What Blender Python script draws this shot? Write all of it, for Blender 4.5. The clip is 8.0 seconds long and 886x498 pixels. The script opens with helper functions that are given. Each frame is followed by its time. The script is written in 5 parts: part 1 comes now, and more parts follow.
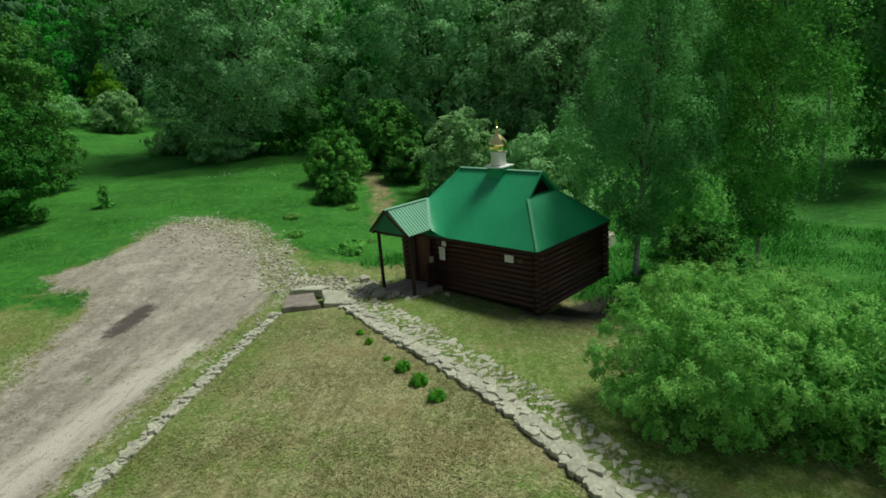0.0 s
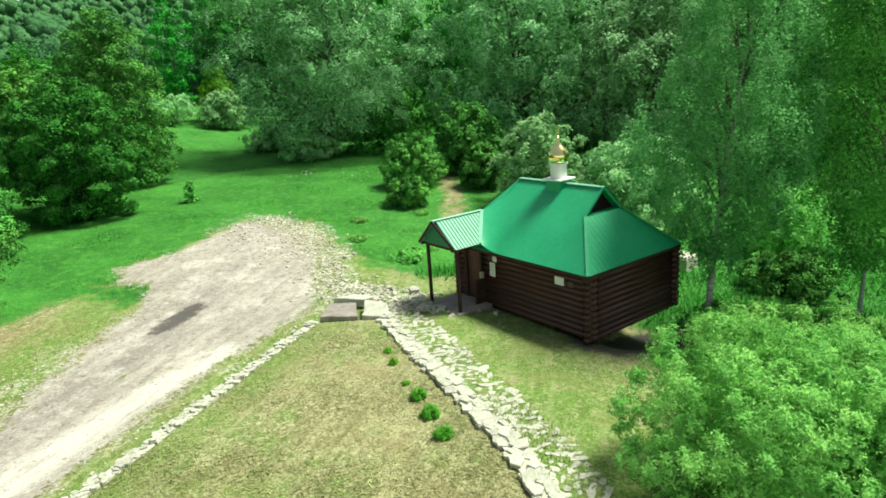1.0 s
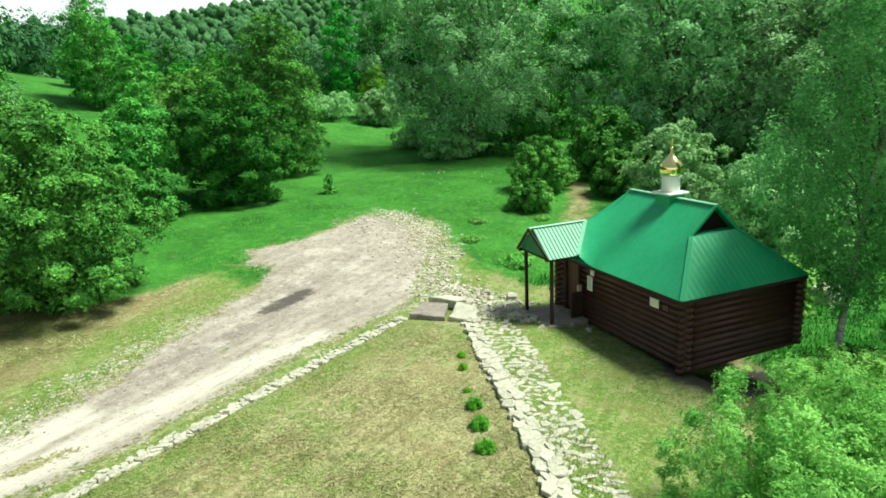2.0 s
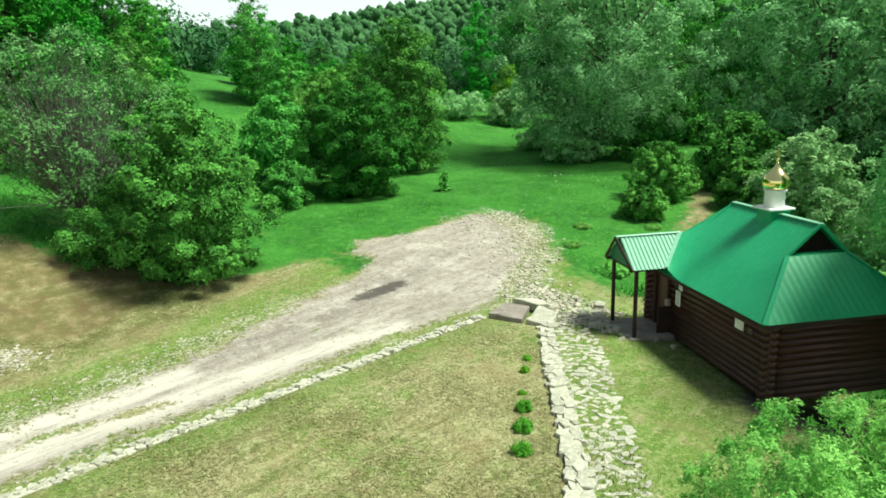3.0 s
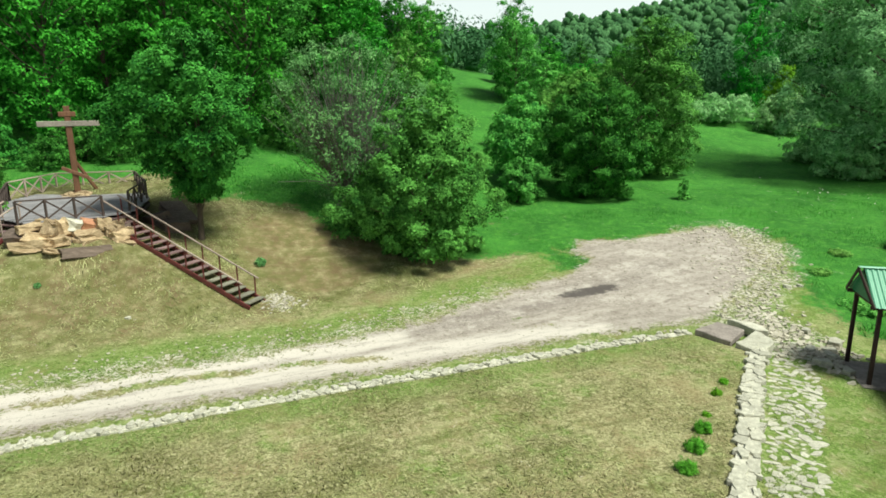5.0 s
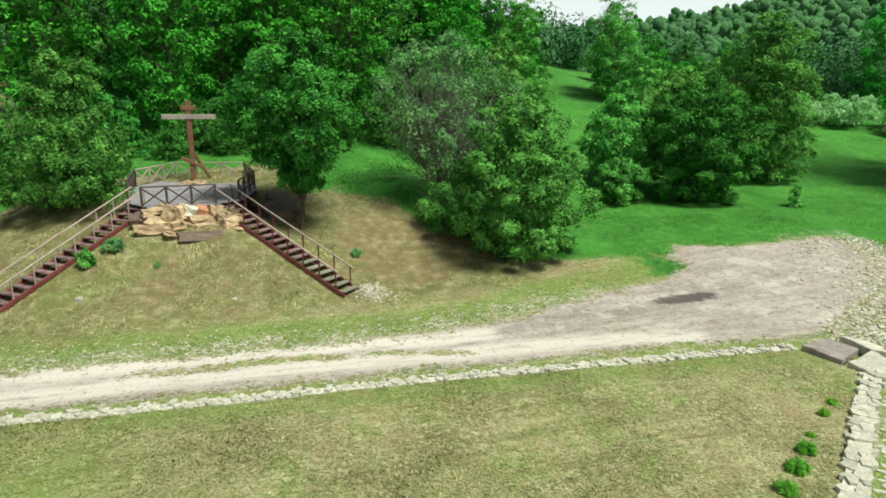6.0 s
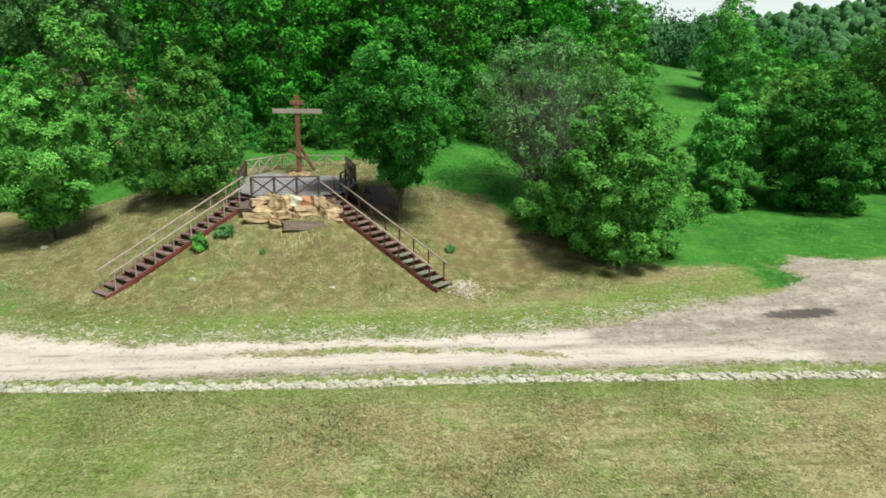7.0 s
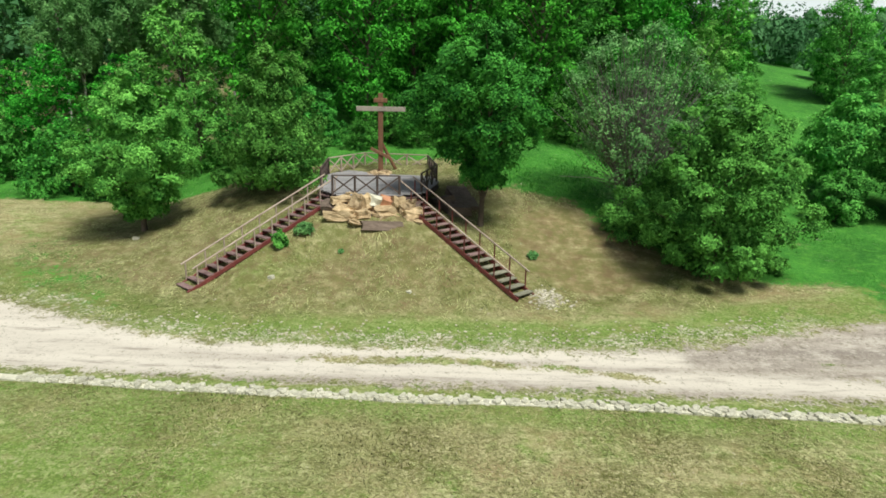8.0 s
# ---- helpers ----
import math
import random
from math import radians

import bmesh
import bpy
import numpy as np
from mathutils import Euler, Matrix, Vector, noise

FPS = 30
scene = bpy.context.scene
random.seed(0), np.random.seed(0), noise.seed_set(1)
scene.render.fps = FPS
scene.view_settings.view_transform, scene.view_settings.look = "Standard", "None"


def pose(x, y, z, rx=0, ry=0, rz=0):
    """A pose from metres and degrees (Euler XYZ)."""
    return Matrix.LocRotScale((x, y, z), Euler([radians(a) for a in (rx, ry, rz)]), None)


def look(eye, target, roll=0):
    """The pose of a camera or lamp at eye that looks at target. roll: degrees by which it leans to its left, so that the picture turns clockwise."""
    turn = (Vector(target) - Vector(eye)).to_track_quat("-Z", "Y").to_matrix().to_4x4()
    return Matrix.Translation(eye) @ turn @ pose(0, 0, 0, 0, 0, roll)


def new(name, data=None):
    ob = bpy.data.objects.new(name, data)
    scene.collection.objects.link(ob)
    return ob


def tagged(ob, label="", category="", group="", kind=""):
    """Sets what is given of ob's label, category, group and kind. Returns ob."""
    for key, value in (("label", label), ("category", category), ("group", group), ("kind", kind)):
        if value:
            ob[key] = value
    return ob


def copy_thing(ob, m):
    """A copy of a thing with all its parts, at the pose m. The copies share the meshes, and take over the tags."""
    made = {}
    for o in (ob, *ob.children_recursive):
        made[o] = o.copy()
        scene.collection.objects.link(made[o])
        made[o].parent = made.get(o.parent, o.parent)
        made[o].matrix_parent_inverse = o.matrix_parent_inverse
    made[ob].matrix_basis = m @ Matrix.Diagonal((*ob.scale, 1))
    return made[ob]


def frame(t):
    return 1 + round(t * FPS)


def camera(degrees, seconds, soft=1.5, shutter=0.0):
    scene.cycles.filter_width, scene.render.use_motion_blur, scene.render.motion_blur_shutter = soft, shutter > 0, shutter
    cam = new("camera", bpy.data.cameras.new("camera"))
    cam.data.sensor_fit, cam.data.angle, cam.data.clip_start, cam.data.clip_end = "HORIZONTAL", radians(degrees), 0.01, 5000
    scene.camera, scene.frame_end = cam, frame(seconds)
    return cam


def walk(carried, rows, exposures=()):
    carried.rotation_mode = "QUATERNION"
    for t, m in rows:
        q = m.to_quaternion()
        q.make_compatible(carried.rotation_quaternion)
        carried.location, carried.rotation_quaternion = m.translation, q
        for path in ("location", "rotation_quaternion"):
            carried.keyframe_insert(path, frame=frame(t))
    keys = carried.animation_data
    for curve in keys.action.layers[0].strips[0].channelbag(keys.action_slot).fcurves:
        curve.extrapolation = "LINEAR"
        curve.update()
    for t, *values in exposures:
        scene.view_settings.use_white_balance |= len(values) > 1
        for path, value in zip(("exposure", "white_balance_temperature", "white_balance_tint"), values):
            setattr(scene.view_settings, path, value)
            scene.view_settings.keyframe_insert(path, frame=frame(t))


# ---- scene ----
cam = camera(71.1, 8.0, soft=1.7)
PATH = [
    (0, (0.035, -0.237, 7.19), (1.381, 1.14, 6.649), -4.5),
    (0.5, (1.231, -0.245, 7.183), (2.465, 1.237, 6.654), -4.3),
    (1, (2.279, -0.471, 7.188), (3.374, 1.122, 6.672), -4.0),
    (1.5, (3.213, -0.816, 7.173), (4.093, 0.909, 6.674), -3.5),
    (3, (5.652, -1.962, 7.2), (5.886, -0.032, 6.731), -2.1),
    (3.5, (6.304, -2.265, 7.214), (6.318, -0.319, 6.753), -1.7),
    (4, (6.741, -2.488, 7.266), (6.555, -0.55, 6.808), -1.3),
    (4.5, (6.86, -2.653, 7.299), (6.492, -0.741, 6.843), -0.9),
    (6, (6.794, -2.975, 7.291), (5.991, -1.202, 6.829), 0.1),
    (6.5, (6.766, -3.007, 7.263), (5.86, -1.285, 6.799), 0.3),
    (7, (6.629, -2.948, 7.216), (5.57, -1.317, 6.748), 0.7),
    (7.5, (6.351, -2.679, 7.196), (5.157, -1.145, 6.724), 1.1),
    (8, (5.893, -2.169, 7.22), (4.636, -0.688, 6.743), 1.2),
]
walk(cam, [(t, look(eye, target, roll)) for t, eye, target, roll in PATH], exposures=[(0.0, -0.53, 6500, -6), (0.2, 0.11, 6500, -6), (0.4, 0.50, 6500, -6), (0.7, 0.70, 6500, -6), (1.5, 0.64, 6500, -8), (3.5, 0.48, 6500, -8), (4.5, 0.38, 6500, -4), (6.5, 0.26, 6500, 2), (8.0, 0.22, 6500, 3)])

# ---- world, sun ----
SUN_TO = Vector((0.48, -0.12, 0.87)).normalized()
world = bpy.data.worlds.new("sky")
scene.world = world
world.use_nodes = True
wn, wl = world.node_tree.nodes, world.node_tree.links
sky = wn.new("ShaderNodeTexSky")
sky.sky_type, sky.sun_disc = "NISHITA", False
sky.sun_elevation = math.asin(SUN_TO.z)
sky.sun_rotation = math.atan2(SUN_TO.x, SUN_TO.y)
sky.air_density, sky.dust_density = 1.0, 3.0
cloud = wn.new("ShaderNodeMix")
cloud.data_type, cloud.blend_type = "RGBA", "MIX"
cloud.inputs[0].default_value = 0.6
# thin cloud, thicker and whiter towards the horizon
way = wn.new("ShaderNodeTexCoord")
up = wn.new("ShaderNodeSeparateXYZ")
wl.new(way.outputs["Generated"], up.inputs[0])
low_sky = wn.new("ShaderNodeMapRange")
low_sky.interpolation_type = "SMOOTHSTEP"
low_sky.inputs[1].default_value, low_sky.inputs[2].default_value = 0.36, 0.13
wl.new(up.outputs[2], low_sky.inputs[0])
white = wn.new("ShaderNodeMix")
white.data_type = "RGBA"
white.inputs[6].default_value, white.inputs[7].default_value = (3.2, 3.5, 3.9, 1), (15.0, 15.5, 15.3, 1)
wl.new(low_sky.outputs[0], white.inputs[0])
wl.new(white.outputs[2], cloud.inputs[7])
wl.new(sky.outputs[0], cloud.inputs[6])
wl.new(cloud.outputs[2], wn["Background"].inputs[0])
wn["Background"].inputs[1].default_value = 0.072
sun = new("sun", bpy.data.lights.new("sun", "SUN"))
sun.data.energy, sun.data.angle, sun.data.color = 4.75, radians(17), (1.0, 0.965, 0.89)
sun.matrix_world = look((60, -15, 60), Vector((60, -15, 60)) - SUN_TO)


# ---- materials ----
def tree_of(name):
    m = bpy.data.materials.new(name)
    m.use_nodes = True
    return m, m.node_tree.nodes, m.node_tree.links, m.node_tree.nodes["Principled BSDF"]


def noise_node(n, l, scale, detail=4.0, rough=0.6, vec=None):
    t = n.new("ShaderNodeTexNoise")
    t.inputs["Scale"].default_value, t.inputs["Detail"].default_value, t.inputs["Roughness"].default_value = scale, detail, rough
    if vec:
        l.new(vec, t.inputs["Vector"])
    return t.outputs["Fac"]


def spread(n, l, x, lo, hi):
    r = n.new("ShaderNodeMapRange")
    r.interpolation_type = "SMOOTHSTEP"
    r.inputs[1].default_value, r.inputs[2].default_value = lo, hi
    l.new(x, r.inputs[0])
    return r.outputs[0]


def mix(n, l, f, a, b):
    m = n.new("ShaderNodeMix")
    m.data_type = "RGBA"
    for socket, v in ((0, f), (6, a), (7, b)):
        if isinstance(v, (int, float)):
            m.inputs[socket].default_value = v
        elif isinstance(v, tuple):
            m.inputs[socket].default_value = (*v, 1)
        else:
            l.new(v, m.inputs[socket])
    return m.outputs[2]


def calc(n, l, op, a, b):
    m = n.new("ShaderNodeMath")
    m.operation = op
    for i, v in enumerate((a, b)):
        if isinstance(v, (int, float)):
            m.inputs[i].default_value = v
        else:
            l.new(v, m.inputs[i])
    return m.outputs[0]


def bump(n, l, height, strength, distance, bsdf):
    b = n.new("ShaderNodeBump")
    b.inputs["Strength"].default_value, b.inputs["Distance"].default_value = strength, distance
    l.new(height, b.inputs["Height"])
    l.new(b.outputs[0], bsdf.inputs["Normal"])


def surface(name, a, b, big=1.5, fine=25.0, rough=0.7, metal=0.0, relief=0.3, depth=0.01, vary=0.25, stretch=(1, 1, 1), gloss=0.4):
    """Two tones mixed at two scales, each object a little lighter or darker."""
    m, n, l, p = tree_of(name)
    co = n.new("ShaderNodeTexCoord")
    mp = n.new("ShaderNodeMapping")
    mp.inputs["Scale"].default_value = stretch
    l.new(co.outputs["Object"], mp.inputs[0])
    f1 = noise_node(n, l, big, 5, 0.6, mp.outputs[0])
    f2 = noise_node(n, l, fine, 4, 0.65, mp.outputs[0])
    f = spread(n, l, calc(n, l, "ADD", calc(n, l, "MULTIPLY", f1, 0.55), calc(n, l, "MULTIPLY", f2, 0.45)), 0.32, 0.68)
    c = mix(n, l, f, a, b)
    info = n.new("ShaderNodeObjectInfo")
    k = calc(n, l, "ADD", calc(n, l, "MULTIPLY", info.outputs["Random"], vary), 1 - vary / 2)
    hsv = n.new("ShaderNodeHueSaturation")
    l.new(k, hsv.inputs["Value"])
    l.new(c, hsv.inputs["Color"])
    l.new(hsv.outputs[0], p.inputs["Base Color"])
    p.inputs["Roughness"].default_value, p.inputs["Metallic"].default_value = rough, metal
    p.inputs["Specular IOR Level"].default_value = gloss
    bump(n, l, f2, relief, depth, p)
    return m


def foliage(name, dark, light, through_light=0.3, rough=0.75, scale=0.9, each=0.25):
    """Leaves: every leaf its own tone, whole boughs lighter or darker, some light passing through."""
    m, n, l, p = tree_of(name)
    geo = n.new("ShaderNodeNewGeometry")
    co = n.new("ShaderNodeTexCoord").outputs["Object"]
    f = calc(n, l, "ADD", calc(n, l, "MULTIPLY", geo.outputs["Random Per Island"], each), calc(n, l, "MULTIPLY", noise_node(n, l, scale, 4, 0.6, co), 1.0))
    c = mix(n, l, spread(n, l, f, 0.36, 0.98), dark, light)
    info = n.new("ShaderNodeObjectInfo")
    hsv = n.new("ShaderNodeHueSaturation")
    l.new(calc(n, l, "ADD", calc(n, l, "MULTIPLY", info.outputs["Random"], 0.35), 0.85), hsv.inputs["Value"])
    l.new(calc(n, l, "ADD", calc(n, l, "MULTIPLY", info.outputs["Random"], 0.02), 0.494), hsv.inputs["Hue"])
    l.new(c, hsv.inputs["Color"])
    l.new(hsv.outputs[0], p.inputs["Base Color"])
    p.inputs["Roughness"].default_value = rough
    p.inputs["Specular IOR Level"].default_value = 0.05
    t = n.new("ShaderNodeBsdfTranslucent")
    l.new(hsv.outputs[0], t.inputs["Color"])
    ms = n.new("ShaderNodeMixShader")
    ms.inputs[0].default_value = through_light
    l.new(p.outputs[0], ms.inputs[1])
    l.new(t.outputs[0], ms.inputs[2])
    l.new(ms.outputs[0], n["Material Output"].inputs[0])
    return m


def ground_material():
    m, n, l, p = tree_of("ground")
    co = n.new("ShaderNodeTexCoord").outputs["Object"]

    hay = n.new("ShaderNodeTexNoise")
    hay.inputs["Scale"].default_value, hay.inputs["Detail"].default_value, hay.inputs["Roughness"].default_value, hay.inputs["Distortion"].default_value = 5.8, 8, 0.8, 1.4
    l.new(co, hay.inputs["Vector"])
    flecks = hay.outputs["Fac"]

    def zone(name, wobble=0.55, lo=0.38, hi=0.62, size=1.6, ragged=1.2):
        a = n.new("ShaderNodeAttribute")
        a.attribute_name = name
        w = calc(n, l, "MULTIPLY", calc(n, l, "SUBTRACT", noise_node(n, l, size, 6, 0.7, co), 0.5), wobble * 2)
        w = calc(n, l, "ADD", w, calc(n, l, "MULTIPLY", calc(n, l, "SUBTRACT", flecks, 0.5), ragged))
        return spread(n, l, calc(n, l, "ADD", a.outputs["Fac"], w), lo, hi)

    fine = noise_node(n, l, 14.0, 6, 0.75, co)
    blade = noise_node(n, l, 38.0, 4, 0.7, co)
    mid = noise_node(n, l, 2.2, 5, 0.65, co)
    big = noise_node(n, l, 0.32, 4, 0.6, co)
    tuft = calc(n, l, "ADD", calc(n, l, "MULTIPLY", fine, 0.6), calc(n, l, "MULTIPLY", blade, 0.4))
    straw = mix(n, l, spread(n, l, tuft, 0.36, 0.64), (0.118, 0.106, 0.042), (0.385, 0.36, 0.19))
    green = mix(n, l, spread(n, l, tuft, 0.34, 0.66), (0.055, 0.105, 0.014), (0.19, 0.30, 0.06))
    how_green = spread(n, l, calc(n, l, "ADD", calc(n, l, "MULTIPLY", mid, 0.5), calc(n, l, "MULTIPLY", big, 0.6)), 0.50, 0.68)
    a = n.new("ShaderNodeAttribute")
    a.attribute_name = "fresh"
    how_green = calc(n, l, "MAXIMUM", how_green, calc(n, l, "MULTIPLY", a.outputs["Fac"], spread(n, l, mid, 0.2, 0.5)))
    c = mix(n, l, how_green, straw, green)
    lush = mix(n, l, spread(n, l, calc(n, l, "ADD", calc(n, l, "MULTIPLY", tuft, 0.5), calc(n, l, "MULTIPLY", big, 0.5)), 0.35, 0.65), (0.018, 0.10, 0.011), (0.062, 0.235, 0.03))
    lush = mix(n, l, calc(n, l, "MULTIPLY", spread(n, l, mid, 0.48, 0.66), 0.6), lush, (0.085, 0.27, 0.032))
    lush = mix(n, l, calc(n, l, "MULTIPLY", spread(n, l, flecks, 0.47, 0.38), 0.65), lush, (0.012, 0.066, 0.008))
    lush = mix(n, l, calc(n, l, "MULTIPLY", spread(n, l, flecks, 0.53, 0.60), 0.55), lush, (0.125, 0.33, 0.055))
    bare = mix(n, l, spread(n, l, tuft, 0.3, 0.7), (0.15, 0.098, 0.055), (0.33, 0.235, 0.14))
    c = mix(n, l, calc(n, l, "MULTIPLY", zone("bare", 0.7, 0.3, 0.8), 0.68), c, bare)
    c = mix(n, l, calc(n, l, "MULTIPLY", spread(n, l, flecks, 0.51, 0.59), 0.72), c, (0.49, 0.475, 0.26))
    c = mix(n, l, calc(n, l, "MULTIPLY", spread(n, l, flecks, 0.47, 0.39), 0.7), c, (0.06, 0.06, 0.018))
    worn = spread(n, l, noise_node(n, l, 0.75, 7, 0.72, co), 0.47, 0.66)
    c = mix(n, l, calc(n, l, "MULTIPLY", worn, 0.6), c, (0.25, 0.19, 0.095))
    pale = spread(n, l, noise_node(n, l, 1.25, 7, 0.75, co), 0.52, 0.68)
    c = mix(n, l, calc(n, l, "MULTIPLY", pale, 0.5), c, (0.40, 0.39, 0.20))
    turn, pull = n.new("ShaderNodeMapping"), n.new("ShaderNodeMapping")
    turn.inputs["Rotation"].default_value = (0, 0, radians(-39))
    pull.inputs["Scale"].default_value = (0.3, 1.8, 1)
    l.new(co, turn.inputs[0])
    l.new(turn.outputs[0], pull.inputs[0])
    streak = noise_node(n, l, 1.4, 6, 0.7, pull.outputs[0])
    c = mix(n, l, calc(n, l, "MULTIPLY", spread(n, l, streak, 0.53, 0.66), 0.45), c, (0.39, 0.375, 0.20))
    c = mix(n, l, calc(n, l, "MULTIPLY", spread(n, l, streak, 0.47, 0.36), 0.45), c, (0.10, 0.105, 0.032))
    wilt = n.new("ShaderNodeAttribute")
    wilt.attribute_name = "slope"
    patch = mix(n, l, spread(n, l, noise_node(n, l, 0.9, 6, 0.7, co), 0.38, 0.54), (0.135, 0.095, 0.048), (0.125, 0.12, 0.042))
    c = mix(n, l, calc(n, l, "MULTIPLY", calc(n, l, "MULTIPLY", wilt.outputs["Fac"], 0.9), spread(n, l, calc(n, l, "ADD", calc(n, l, "MULTIPLY", mid, 0.5), calc(n, l, "MULTIPLY", flecks, 0.5)), 0.38, 0.58)), c, patch)
    c = mix(n, l, calc(n, l, "MULTIPLY", calc(n, l, "MULTIPLY", a.outputs["Fac"], 0.5), spread(n, l, mid, 0.25, 0.55)), c, green)
    c = mix(n, l, zone("lush", 0.7, 0.36, 0.64, 1.3, 1.6), c, lush)
    # pale stone crumbs, the small shadows between them painted as dark flecks
    shaded_crumbs = mix(n, l, spread(n, l, flecks, 0.49, 0.56), mix(n, l, spread(n, l, flecks, 0.48, 0.40), c, (0.07, 0.085, 0.028)), (0.47, 0.44, 0.36))
    c = mix(n, l, zone("stony", 1.4, 0.4, 0.9, 0.9), c, shaded_crumbs)
    grit = calc(n, l, "ADD", calc(n, l, "MULTIPLY", streak, 0.55), calc(n, l, "MULTIPLY", flecks, 0.45))
    sand = mix(n, l, spread(n, l, grit, 0.30, 0.66), (0.225, 0.19, 0.162), (0.445, 0.397, 0.35))
    dust, dull = n.new("ShaderNodeAttribute"), n.new("ShaderNodeAttribute")
    dust.attribute_name, dull.attribute_name = "rut", "dull"
    sand = mix(n, l, calc(n, l, "MULTIPLY", calc(n, l, "MULTIPLY", dull.outputs["Fac"], 0.55), spread(n, l, grit, 0.66, 0.40)), sand, (0.185, 0.157, 0.143))
    sand = mix(n, l, calc(n, l, "MULTIPLY", spread(n, l, noise_node(n, l, 1.1, 6, 0.75, co), 0.50, 0.68), 0.6), sand, (0.23, 0.197, 0.165))
    sand = mix(n, l, calc(n, l, "MULTIPLY", spread(n, l, noise_node(n, l, 0.62, 8, 0.78, co), 0.52, 0.62), 0.7), sand, (0.51, 0.462, 0.41))
    sand = mix(n, l, calc(n, l, "MULTIPLY", spread(n, l, noise_node(n, l, 2.7, 6, 0.8, co), 0.53, 0.64), 0.65), sand, (0.19, 0.157, 0.128))
    sand = mix(n, l, calc(n, l, "MULTIPLY", dust.outputs["Fac"], spread(n, l, streak, 0.24, 0.52)), sand, (0.575, 0.525, 0.465))
    sand = mix(n, l, calc(n, l, "MULTIPLY", spread(n, l, flecks, 0.45, 0.36), 0.8), sand, (0.10, 0.095, 0.05))
    sand = mix(n, l, calc(n, l, "MULTIPLY", spread(n, l, flecks, 0.56, 0.64), 0.7), sand, (0.52, 0.49, 0.43))
    c = mix(n, l, zone("road", 0.75, 0.40, 0.56, 1.5, 2.4), c, sand)
    # damp mud on the track, and painted shade under the chapel's south side
    wet_and_shade = zone("wet_and_shade", 0.8, 0.4, 0.75, 2.2, 1.8)
    c = mix(n, l, calc(n, l, "MULTIPLY", wet_and_shade, 0.92), c, (0.075, 0.064, 0.06))
    l.new(c, p.inputs["Base Color"])
    p.inputs["Roughness"].default_value = 0.9
    p.inputs["Specular IOR Level"].default_value = 0.2
    bump(n, l, tuft, 0.8, 0.05, p)
    return m


GROUND = ground_material()
LOG = surface("stained_logs", (0.031, 0.009, 0.008), (0.082, 0.027, 0.021), 1.2, 30, 0.34, vary=0.4, stretch=(1, 1, 6))
# lower logs: weathered, and lightened for the light reaching them below the eave
LOG_WORN_LIT = surface("weathered_lit_logs", (0.035, 0.014, 0.012), (0.095, 0.046, 0.038), 1.2, 30, 0.5, vary=0.5, stretch=(1, 1, 6))
PLANK = surface("stained_planks", (0.05, 0.018, 0.013), (0.11, 0.04, 0.028), 1.5, 22, 0.55, vary=0.3, stretch=(6, 6, 1))
ROOF = surface("green_sheet", (0.028, 0.29, 0.125), (0.044, 0.36, 0.165), 0.7, 9, 0.42, 0.0, 0.05, 0.004, vary=0.05, gloss=0.32)
ROOF_TRIM = surface("pale_green_trim", (0.22, 0.50, 0.34), (0.30, 0.56, 0.42), 1, 12, 0.35, vary=0.1)
PORCH_ROOF = surface("porch_sheet", (0.075, 0.29, 0.17), (0.11, 0.34, 0.21), 0.7, 9, 0.45, vary=0.05)
DARK_WOOD = surface("dark_boards", (0.02, 0.011, 0.009), (0.045, 0.022, 0.017), 2, 20, 0.8)
GOLD = surface("gilded_metal", (0.93, 0.78, 0.30), (0.97, 0.86, 0.42), 3, 30, 0.10, 1.0, 0.05, 0.002, vary=0.0)
WHITE = surface("white_paint", (0.80, 0.80, 0.79), (0.88, 0.88, 0.87), 2, 20, 0.6, vary=0.03)
PAPER = surface("white_paper", (0.72, 0.72, 0.70), (0.85, 0.85, 0.83), 3, 30, 0.7, vary=0.05)
INK = surface("faded_print", (0.30, 0.30, 0.32), (0.40, 0.40, 0.42), 3, 30, 0.8)
CONCRETE = surface("concrete", (0.16, 0.135, 0.12), (0.33, 0.285, 0.255), 2.6, 18, 0.9, relief=0.6, depth=0.02)
STONE = surface("limestone", (0.34, 0.325, 0.26), (0.60, 0.58, 0.475), 2.5, 16, 0.9, relief=0.6, depth=0.03, vary=0.35)
CRUMB = surface("crumbled_limestone", (0.33, 0.30, 0.235), (0.54, 0.50, 0.41), 0.9, 12, 0.95, relief=0.6, depth=0.02, vary=0.0)
SANDSTONE = surface("sandstone", (0.25, 0.17, 0.09), (0.60, 0.46, 0.29), 1.8, 11, 0.9, relief=0.8, depth=0.06, vary=0.55)
RED_STONE = surface("red_sandstone", (0.35, 0.15, 0.08), (0.52, 0.28, 0.17), 1.3, 9, 0.9, relief=0.7, depth=0.05)
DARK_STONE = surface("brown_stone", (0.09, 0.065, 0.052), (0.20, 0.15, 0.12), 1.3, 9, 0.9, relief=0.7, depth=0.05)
RED_STEEL = surface("red_brown_painted_steel", (0.11, 0.022, 0.022), (0.19, 0.05, 0.045), 2, 22, 0.55, vary=0.2)
TREAD = surface("worn_painted_boards", (0.12, 0.065, 0.065), (0.25, 0.17, 0.165), 2, 16, 0.8, vary=0.4)
TREAD_GREY = surface("weathered_grey_boards", (0.14, 0.135, 0.10), (0.27, 0.26, 0.20), 2, 16, 0.8, vary=0.4)
RAIL = surface("weathered_rail_wood", (0.24, 0.18, 0.15), (0.42, 0.34, 0.29), 2, 20, 0.8, vary=0.2)
RAIL_DARK = surface("dark_stained_rail", (0.045, 0.033, 0.03), (0.10, 0.07, 0.062), 2, 20, 0.7, vary=0.2)
DECK = surface("grey_deck_boards", (0.20, 0.19, 0.20), (0.32, 0.31, 0.325), 2, 14, 0.75, vary=0.3)
